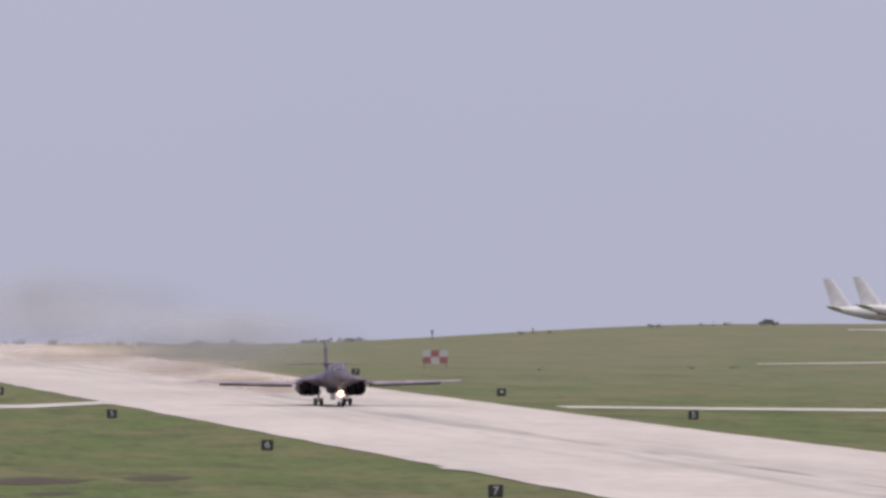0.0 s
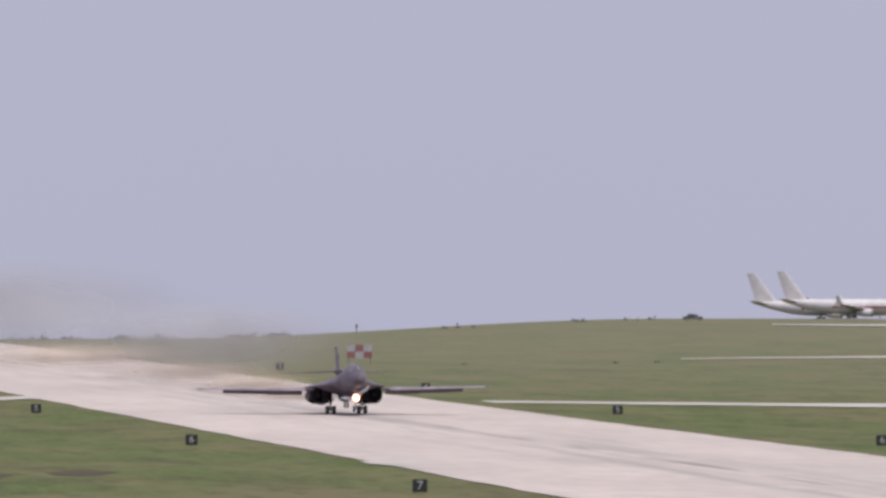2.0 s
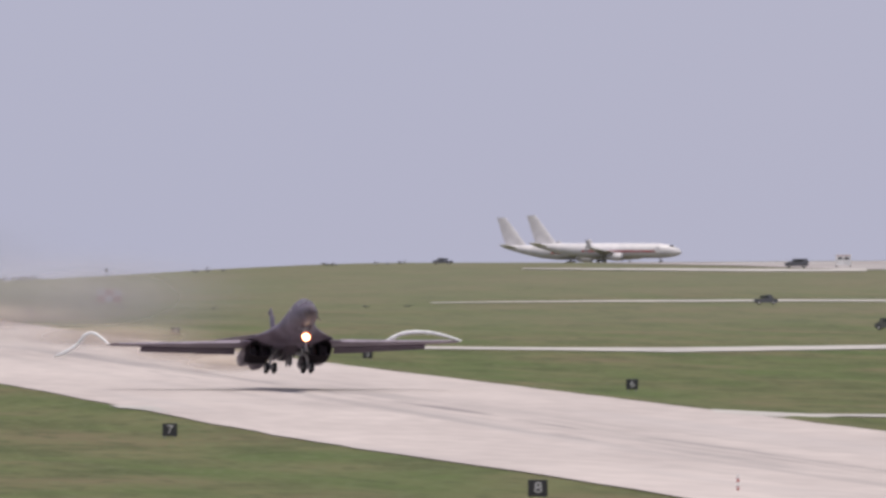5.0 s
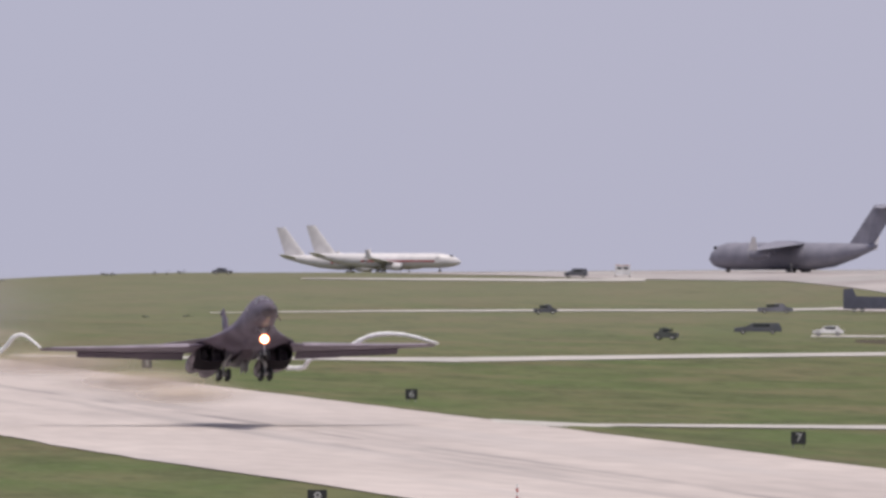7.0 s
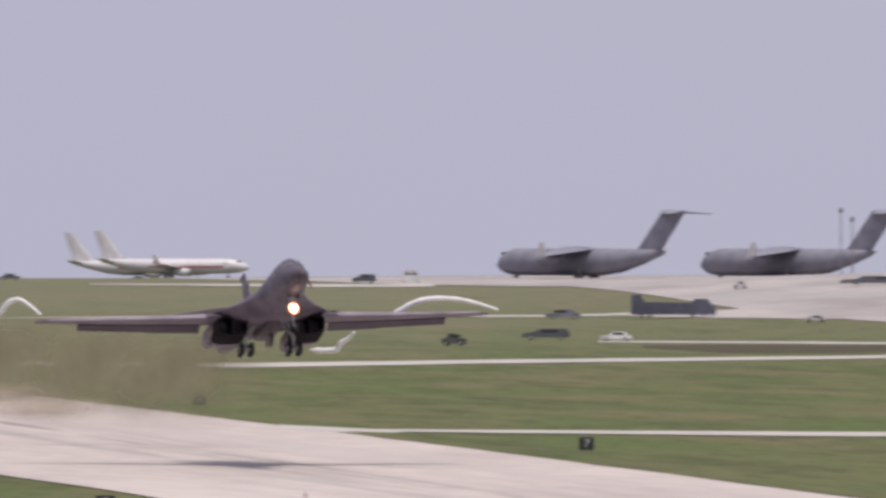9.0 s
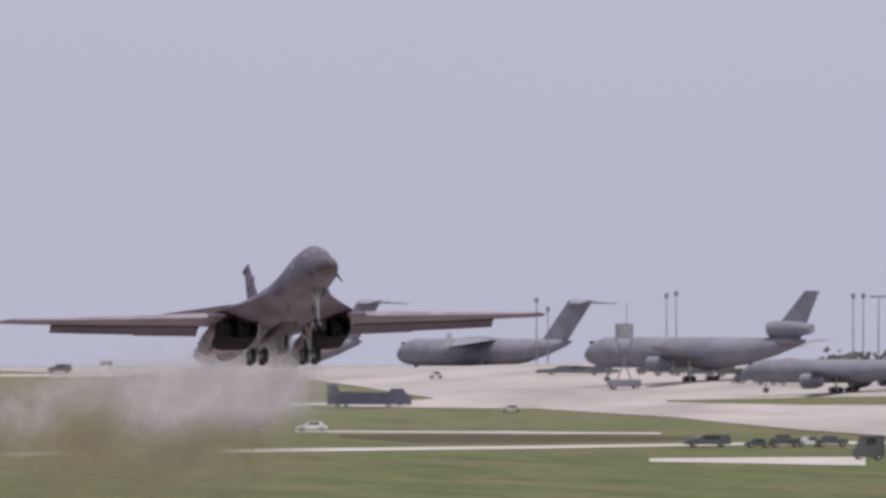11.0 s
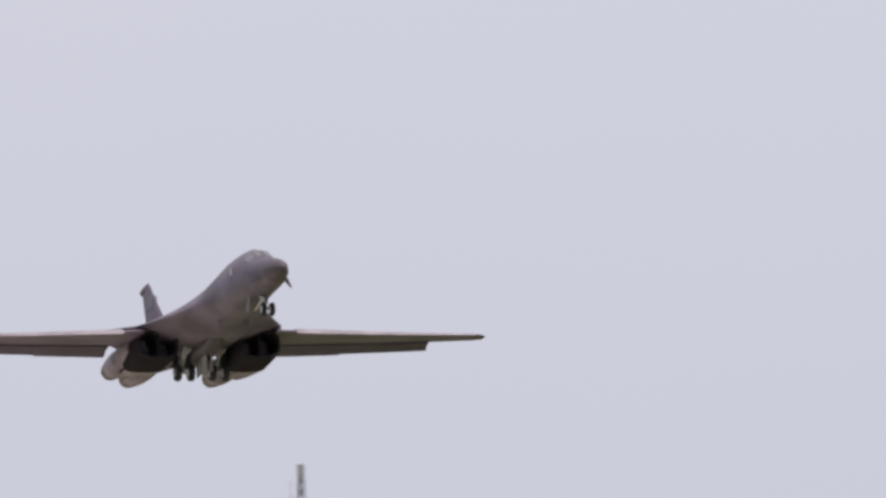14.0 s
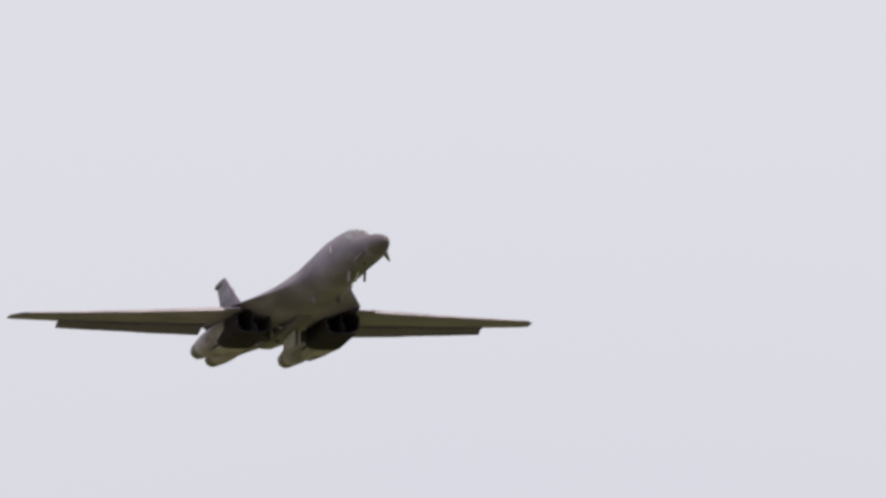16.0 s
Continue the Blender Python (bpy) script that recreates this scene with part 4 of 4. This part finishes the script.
def build_hangar(name, label, skin_mat, right, dist, turn, length, rad, h, ribs):
    x, y, z = ground_at(right, dist)
    c = thing(name, label, "hangar", pose(x, y, z - .4, 0, 0, turn))
    n = 26
    bm = bmesh.new()
    rings = []
    for k in range(ribs * 4 + 1):
        xx = length * k / (ribs * 4)
        swell = 1.1 * abs(math.sin(math.pi * k / 4))
        rings.append([Vector((xx, p[0] * (1 + swell / rad), p[1] + swell * .6)) for p in (vault_point(u / n, rad, h) for u in range(n + 1))])
    skin(bm, rings, cap=True, closed=False)
    part("vault", bm, skin_mat, c)
    for k in range(ribs + 1):
        bm = bmesh.new()
        xx = length * k / ribs
        rr = []
        for dx in (-.22, .22):
            for o in (0, .45):
                rr.append([Vector((xx + dx, p[0] * (1 + o / rad), p[1] + o * .9)) for p in (vault_point(u / n, rad, h) for u in range(n + 1))])
        skin(bm, [rr[0], rr[1], rr[3], rr[2], rr[0]], cap=False, closed=False)
        part("rib", bm, M_RUST if k in (1, 2) and ribs == 13 and skin_mat is M_TAN else skin_mat, c)
    bm = bmesh.new()
    box(bm, -.2, length + .2, -.5, .5, h + .3, h + .75)
    for k in range(ribs * 2):
        xx = length * (k + .5) / (ribs * 2)
        box(bm, xx - .06, xx + .06, -.45, -.33, h + .7, h + 1.5)
    part("roof_walkway", bm, M_RUST, c, "brown walkway with posts along the roof crest", smooth=False)
    bm = bmesh.new()
    box(bm, -.3, .1, -rad * .62, rad * .62, 0, h * .72, .05)
    part("end_door", bm, skin_mat, c)
    for k in range(4):
        bm = bmesh.new()
        yy = -rad * .62 + rad * 1.24 * (k + .5) / 4
        box(bm, -.45, -.3, yy - .25, yy + .25, 0, h * .72, .03)
        part("door_post", bm, M_TANWALL, c)
    return c


build_hangar("hangar", "tan ribbed barrel-vault hangar with pale end wall", M_TAN, 3820, 2222, 8, 42, 22, 23.8, 13)
build_hangar("metal_hangar", "grey corrugated metal barrel-vault hangar", M_STEEL, 4256, 2190, 8, 48, 17, 22.7, 13)


def build_annex(right, dist):
    x, y, z = ground_at(right, dist)
    c = thing("annex_building", "low tan block building beside the hangar", "building", pose(x, y, z - .5, 0, 0, -14))
    bm = bmesh.new()
    box(bm, 0, 24, 0, 8, 0, 13.4, .1)
    part("wall", bm, M_TANWALL, c)
    for k in range(6):
        bm = bmesh.new()
        box(bm, 1.2 + k * 3.7, 4.2 + k * 3.7, -.12, .1, 4.6, 11.2, .03)
        part("wall_panel", bm, M_RUST if k == 2 else M_TANWALL, c)
    bm = bmesh.new()
    box(bm, -.3, 24.3, -.3, 8.3, 13.2, 13.9, .05)
    part("roof_edge", bm, M_TANWALL, c)
    bm = bmesh.new()
    box(bm, 10.4, 11.6, -.9, .3, 0, 20.5, .05)
    part("chimney", bm, M_RUST, c)


build_annex(3648, 2160)


def build_dome(right, dist, zc):
    a = (right + 1245) / 23600
    x, y = dist * math.sin(a), dist * math.cos(a)
    z = land(x, y)
    c = thing("radar_dome", "white radar dome on a lattice stand", "dome", pose(x, y, z), "radar domes")
    bm = bmesh.new()
    bmesh.ops.create_icosphere(bm, subdivisions=3, radius=1.8, matrix=Matrix.Translation((0, 0, zc - z)))
    part("dome", bm, M_WHITE, c)
    bm = bmesh.new()
    for sx in (-1.2, 1.2):
        for sy in (-1.2, 1.2):
            tube(bm, (sx * 1.4, sy * 1.4, -.2), (sx * .8, sy * .8, zc - z - 1.4), .14)
    part("stand", bm, M_POST, c)


build_dome(3790, 2300, 24.1)
build_dome(4245, 2300, 24.1)


def build_crane(right, dist):
    x, y, z = ground_at(right, dist)
    c = thing("lattice_crane", "tall grey lattice crane mast behind the hangar", "crane", pose(x, y, z, 0, -1.2, 0))
    top, bot = 39.0, 2.2
    wide = lambda h: .30 + (.42 if h < 31 else 0) + .85 * (1 - (h - bot) / (top - bot)) ** .8
    levels = [bot + (top - bot) * (k / 17) for k in range(18)]
    corners = ((-1, -1), (1, -1), (1, 1), (-1, 1))
    for sx, sy in corners:
        bm = bmesh.new()
        skin(bm, [[Vector((sx * wide(a) + .13 * math.cos(i * math.tau / 6), sy * wide(a) + .13 * math.sin(i * math.tau / 6), a)) for i in range(6)] for a in levels])
        part("mast_leg", bm, M_POST, c)
    for k, (a, b) in enumerate(zip(levels, levels[1:])):
        bm = bmesh.new()
        for i in range(4):
            p, q = corners[i], corners[(i + 1) % 4]
            if k % 2:
                p, q = q, p
            tube(bm, (p[0] * wide(a), p[1] * wide(a), a), (q[0] * wide(b), q[1] * wide(b), b), .08, n=5)
            tube(bm, (p[0] * wide(a), p[1] * wide(a), a), (q[0] * wide(a), q[1] * wide(a), a), .07, n=5)
        part("lattice_bay", bm, M_POST, c)
    bm = bmesh.new()
    box(bm, -2.4, 2.4, -3, 3, 0, 2.6, .1)
    part("crane_base", bm, M_STEEL, c)
    bm = bmesh.new()
    tube(bm, (-3.0, 0, 2.5), (-1.6, 0, top - 1), .05)
    part("stay_cable", bm, M_POST, c)
    bm = bmesh.new()
    box(bm, -.5, .5, -.4, .4, top - .6, top + 1.6, .08)
    part("mast_head", bm, M_STEEL, c)


build_crane(4001, 2150)


def build_bushes(name, right0, right1, dist, count, size, seed):
    """Far scrub along a ridge: many small leaf clumps in one mesh."""
    rng = random.Random(seed)
    bm = bmesh.new()
    for k in range(count):
        x, y, z = ground_at(rng.uniform(right0, right1), dist + rng.uniform(-20, 20))
        s = size * rng.uniform(.4, 1.0)
        for j in range(9):
            p = Vector((x + rng.gauss(0, s * .7), y + rng.gauss(0, s * .5), z + abs(rng.gauss(.4, .45)) * s))
            r = s * rng.uniform(.18, .42)
            res = bmesh.ops.create_icosphere(bm, subdivisions=1, radius=r, matrix=Matrix.Translation(p))
            for v in res["verts"]:
                v.co += Vector((rng.uniform(-.3, .3), rng.uniform(-.3, .3), rng.uniform(-.3, .3))) * r
    tagged(new(name, mesh_of(name, bm, M_LEAF, smooth=False)), "far dark green scrub along the ridge", "bushes", kind="stuff")


build_bushes("far_scrub", -250, 640, 3360, 70, 0.9, 3)
build_bushes("apron_scrub", 3330, 3760, 2960, 80, 2.1, 4)
build_bushes("ridge_scrub", 890, 1310, 3330, 9, 0.9, 5)
build_bushes("field_scrub", 930, 1300, 2620, 3, 0.7, 6)
x, y, z = ground_at(765, 3300)
post = thing("ridge_post", "small dark post on the grassy ridge", "post", pose(x, y, z))
bm = bmesh.new()
tube(bm, (0, 0, -.3), (0, 0, 2.2), .16, .12)
box(bm, -.3, .3, -.2, .2, 1.7, 2.5, .04)
part("post_head", bm, M_POST, post)


# ---- vapour, haze and smoke ----
def build_vortex(name, pts, label):
    """A curl of white condensation: a tapered, slightly uneven tube along a curve."""
    rng = random.Random(len(pts))
    bm = bmesh.new()
    pts = [Vector(p) for p in pts]
    dense = []
    for a, b, c, d in zip([pts[0]] + pts, pts, pts[1:], pts[2:] + [pts[-1]]):
        for k in range(6):
            u = k / 6
            dense.append(.5 * ((2 * b) + (c - a) * u + (2 * a - 5 * b + 4 * c - d) * u * u + (3 * b - a - 3 * c + d) * u ** 3))
    dense.append(pts[-1])
    rings = []
    for k, p in enumerate(dense):
        d = (dense[min(k + 1, len(dense) - 1)] - dense[max(k - 1, 0)]).normalized()
        q = d.to_track_quat("Z", "Y").to_matrix()
        u = k / (len(dense) - 1)
        r = (.05 + .20 * math.sin(math.pi * min(1, u * .62 + .05)) ** .8) * rng.uniform(.85, 1.15) * (1 if u < .9 else (1.02 - u) * 8)
        rings.append([p + q @ Vector((r * math.cos(i * math.tau / 10), r * math.sin(i * math.tau / 10), 0)) for i in range(10)])
    skin(bm, rings)
    ob = new(name, mesh_of(name, bm, M_VORTEX))
    return tagged(ob, label, "vapour", "wingtip vapour curls")


def build_puff(name, material, size, seed, label, group):
    """One rigid billow of thin smoke: an uneven bulging cap, open at its back."""
    bm = bmesh.new()
    bmesh.ops.create_icosphere(bm, subdivisions=4, radius=1.0)
    bmesh.ops.delete(bm, geom=[f for f in bm.faces if math.hypot(f.calc_center_median().x, f.calc_center_median().z) > 0.80 or f.calc_center_median().y > 0], context="FACES")
    off = Vector((seed * 7.3, seed * 3.1, seed * 1.7))
    for v in bm.verts:
        k = 1 + .10 * noise.noise(v.co * 1.4 + off)
        v.co = Vector((v.co.x * size[0], v.co.y * size[1], v.co.z * size[2])) * k
    ob = new(name, mesh_of(name, bm, material))
    return tagged(ob, label, "smoke", group)


# ---- everything that moves ----
bomber, wings, flaps, nose_gear, main_gears, landing_lamp = build_bomber()
FLIGHT = [  # seconds, x, y, z, heading, nose up, bank
    (0.0, 157.6, 2024, 0.10, 179.4, 0.7, 0.3), (1.5, 157.5, 1903, 0.10, 179.5, 1.2, 0.4), (2.0, 157.2, 1858, 0.10, 179.6, 2.4, 0.35), (2.5, 156.8, 1811, 0.12, 179.8, 4.4, 0.4), (3.0, 156.4, 1762, 0.2, 180.0, 6.6, 0.5),
    (3.5, 156.0, 1712, 0.4, 180.2, 8.0, 0.6), (4.7, 155.0, 1592, 1.7, 181.0, 8.6, 0.4), (6.0, 155.2, 1470, 3.6, 180.7, 8.8, 0.4), (7.3, 155.4, 1353, 5.5, 180.4, 8.9, 0.5),
    (7.5, 155.4, 1334, 6.0, 180.6, 8.8, 0.5), (8.0, 155.5, 1287, 7.4, 180.4, 8.7, 0.7), (8.5, 156.3, 1247, 8.7, 180.0, 8.4, 1.2), (9.0, 156.6, 1199, 10.1, 179.6, 8.7, 1.0),
    (10.2, 155.0, 1075, 14.9, 179.6, 8.5, 0.8), (11.3, 153.2, 963, 20.1, 179.6, 8.35, 0.66), (11.5, 153.3, 947, 21.1, 179.9, 8.4, 0.4), (12.0, 153.2, 900, 23.5, 179.9, 8.5, 0.5),
    (12.5, 153.6, 855, 26.2, 180.1, 8.5, 0.8), (12.8, 154.2, 828, 27.7, 180.1, 8.5, 0.9), (13.0, 154.6, 808, 28.9, 180.2, 8.45, 1.0), (13.5, 167.7, 820, 32.0, 180.2, 8.8, 0.7), (14.0, 192.6, 883, 35.9, 180.2, 8.9, 0.4),
    (14.5, 221.8, 923.5, 40.1, 180.0, 9.1, -0.6), (15.0, 247.8, 954, 46.8, 180.1, 9.5, -0.7),
    (15.5, 276.6, 967, 52.6, 179.7, 9.85, -0.3), (16.0, 297.6, 967.5, 55.0, 180.0, 10.4, -0.34)]


def flight(t):
    for a, c in zip(FLIGHT, FLIGHT[1:]):
        if t <= c[0]:
            u = (t - a[0]) / (c[0] - a[0])
            return [p + (q - p) * u for p, q in zip(a, c)]
    return list(FLIGHT[-1])


def trailing(t, back, side, up, level=0.0):
    """A place behind the bomber, in its heading; level 1 keeps to the ground."""
    _, x, y, z, *_ = flight(t)
    return x - side, y + back, z * (1 - level) + up


def motions():
    walk(bomber, [(t, pose(x, y, z, 0, 0, turn) @ pose(0, 0, 0, up, 0, 0) @ pose(0, 0, 0, 0, bank, 0)) for t, x, y, z, turn, up, bank in FLIGHT])
    walk(nose_gear, [(t, pose(0, 17.2, 3.2 + dz, a, 0, 0)) for t, a, dz in ((0, 0, 0), (10.0, 0, 0), (11.3, 16, .15), (12.0, 30, .3), (12.5, 38, .4), (13.0, 42, .35), (13.5, 46, .35), (14.2, 52, .4), (15.0, 60, .45), (15.5, 66, .5), (16.0, 76, .7))])
    for g, s in zip(main_gears, (1, -1)):
        walk(g, [(t, pose(s * (2.2 - dx), 0, 2.7 + dz, -a, 0, 0)) for t, a, dx, dz in ((0, 0, 0, 0), (10.0, 0, 0, 0), (11.3, 2, .3, .0), (12.0, 5, .55, .05), (12.5, 9, .75, .15), (13.0, 22, .85, .3), (13.6, 38, .95, .4), (14.4, 50, 1.05, .5), (15.2, 62, 1.15, .6), (16.0, 76, 1.25, .9))])
    # the wings droop on the ground and rise as they take the load
    for wing, root, side in wings:
        walk(wing, [(t, Matrix.Translation(root) @ pose(0, 0, 0, 0, side * a, 0) @ Matrix.Translation(-root)) for t, a in ((0, 1.5), (1.5, 1.4), (2.6, .8), (3.8, 0), (16, 0))])
    for flap, hinge, turned in flaps:
        walk(flap, [(t, pose(hinge.x, hinge.y, hinge.z, -a * turned, 0, 0)) for t, a in ((0, 0), (13.5, 0), (16.0, 3))])
    walk(landing_lamp, [(t, pose(0, 17.75, z, 0, 0, a)) for t, z, a in ((0, 1.75, 0), (8.8, 1.75, 0), (9.2, 1.9, 60), (9.6, 2.4, 130), (10.2, 3.9, 180), (16, 3.9, 180))])
    # wingtip curls: form as the nose lifts, are left behind in the climb
    for ob, s in ((curl_right, 1), (curl_left, -1)):
        rows = []
        for t in (0.0, 2.4, 2.8, 2.9, 3.2, 3.5, 4.0, 4.7, 5.5, 6.3, 7.3, 8.0, 8.6, 9.2):
            x, y, z = trailing(t, 5.0, s * 20.8, 3.5 - s * .2)
            sunk = 9.0 if t < 3.0 else 0.0
            rows.append((t, pose(x, y, z - sunk, 0, 0, 180)))
        rows += [(9.45, pose(x, y - 4, z - 28, 0, 0, 180)), (16.0, pose(x, y, z - 60, 0, 0, 180))]
        walk(ob, rows)
    rows = []
    for t in (0.0, 5.0, 6.2, 6.5, 6.8, 7.3, 8.0, 8.5, 9.0, 9.2):
        out = ramp01(6.2, 6.9, t)
        x, y, z = trailing(t, -2 + 16 * out, -3.0 - 6.6 * out, 3.9 - 1.2 * out)
        rows.append((t, pose(x, y, z - .35 * max(0, t - 7), 0, 0, 180)))
    rows += [(9.45, pose(x, y - 4, z - 28, 0, 0, 180)), (16.0, pose(x, y, z - 60, 0, 0, 180))]
    walk(low_curl, rows)
    # ground haze drifts down the runway behind the jet
    for k, (ob, back, side, up) in enumerate(haze):
        thin = k >= 4
        lag = lambda t: (back + 1.5 * t + 70 * max(0, t - 4.7)) if thin else back * (1.3 - .3 * min(t, 7) / 7) + 70 * max(0, t - 7.2)
        walk(ob, [(t, pose(*trailing(t, lag(t), side if thin else side * (.35 + .65 * min(t, 7) / 7), up if thin else up * (.75 + .25 * min(t, 7) / 7), 1.0), 0, 0, 6)) for t in (0, 1.5, 3, 4.5, 6, 7, 8, 9.2)] +
             [(t, pose(*trailing(9.2, lag(9.2) + 14 + 12 * (t - 9.2), side + 1.2 * (t - 9.2), up - 45 * ramp01(9.2, 10.2, t), 1.0), 0, 0, 6)) for t in (9.6, 10.2, 12, 14, 16)])
    # exhaust smoke that hangs behind the engines in the climb
    for ob, back, side, drop in smoke:
        rows = []
        for t in (0.0, 4.0, 7.8, 8.4, 9.0, 9.3, 9.6, 10.0, 10.5, 11.0, 11.5, 12.0, 12.5):
            x, y, z = trailing(t, back + (120 + 2 * back) * (1 - ramp01(8.4, 10.9, t)), side, 0)
            rows.append((t, pose(x, y, z - drop - 22 * (1 - ramp01(9.1, 10.3, t)) - 2.4 * ramp01(11.5, 12.7, t), 0, -8, -9)))
        rows += [(13.0, pose(x - 5, y + 30, z - drop - 9, 0, -8, -9)), (14.0, pose(x - 8, y + 60, z - drop - 16, 0, -8, -9)), (16.0, pose(x - 14, y + 110, z - drop - 20, 0, -8, -9))]
        walk(ob, rows)

    # dust blown up behind the jet as it lifts off
    for ob, back, side, up in blast:
        rows = []
        for t in (0.0, 3.0, 6.0, 6.8, 7.2, 7.6, 8.0, 8.4, 9.2, 9.8, 10.6, 11.3, 11.9, 12.5):
            x, y, z = trailing(t, back * (1.5 - .5 * ramp01(8.6, 11.0, t)), side, up, .55)
            rows.append((t, pose(x, y, z - 25 * (1 - ramp01(7.3, 8.4, t)) - 0.6 * (1 - ramp01(9.2, 10.8, t)), 0, 0, -9)))
        rows += [(13.0, pose(x - 4, y + 30, z - 5, 0, 0, -9)), (14.0, pose(x - 8, y + 60, z - 9, 0, 0, -9)), (16.0, pose(x - 14, y + 110, z - 12, 0, 0, -9))]
        walk(ob, rows)

curl_right = build_vortex("vapour_curl", [(0, 0, 0), (.7, -1.0, .7), (1.7, -1.8, 1.35), (2.6, -2.4, 1.1), (3.4, -3.0, .1), (4.6, -3.6, -.8), (6.2, -4.6, -1.5)], "thin white condensation curl off a bomber wingtip")
curl_left = build_vortex("vapour_curl", [(-.2, 0, .0), (1.4, -1.2, .55), (3.2, -2.2, .95), (5.2, -3.0, 1.0), (6.8, -3.6, .7), (8.2, -4.2, -.1), (9.0, -4.8, -.6)], "thin white condensation curl off a bomber wingtip")
low_curl = build_vortex("vapour_curl", [(0, 0, 0), (.3, -.8, -.5), (1.0, -1.6, -1.0), (1.3, -2.4, -1.6), (2.4, -3.2, -1.7), (3.6, -4.0, -1.65)], "short white condensation curl below a bomber engine")
haze = []
for k, (back, side, up, size) in enumerate([
        (110, -5, 1.9, (15, 4, 2.4)), (190, -8, 2.4, (20, 6, 2.9)), (320, -9, 2.9, (28, 8, 3.5)), (520, -5, 3.6, (46, 12, 4.4))]):
    haze.append((build_puff("dust_haze", M_DUST, size, k, "thin brown exhaust haze hanging over the runway", "exhaust haze"), back, side, up))
for k, (back, side, up, size) in enumerate([(380, -6, 8, (52, 16, 12)), (800, 6, 11, (80, 20, 18))]):
    haze.append((build_puff("smoke_haze", M_MIST, size, k + 11, "thin grey exhaust haze over the ridge", "exhaust haze"), back, side, up))
smoke = []
for k, (back, side, drop, size) in enumerate([(23, -2.6, 2.2, (9.1, 1.6, 6.2)), (39, 1.6, 2.5, (14.3, 1.7, 6.9)), (83, 4.7, 3.8, (19.8, 1.3, 5.2))]):
    smoke.append((build_puff("exhaust_smoke", M_SMOKE, size, k + 21, "pale grey exhaust smoke hanging behind the engines", "exhaust smoke"), back, side, drop))
blast = []
for k, (back, side, up, size) in enumerate([(65, -2.4, 3.5, (17.9, 2.3, 9.2)), (75, 3.6, 4.1, (18.1, 2.4, 9.6)), (113, 7.2, 3.7, (19.3, 2.5, 9.9))]):
    blast.append((build_puff("blast_dust", M_BLAST, size, k + 31, "olive brown dust blown up off the airfield", "blast dust"), back, side, up))
motions()
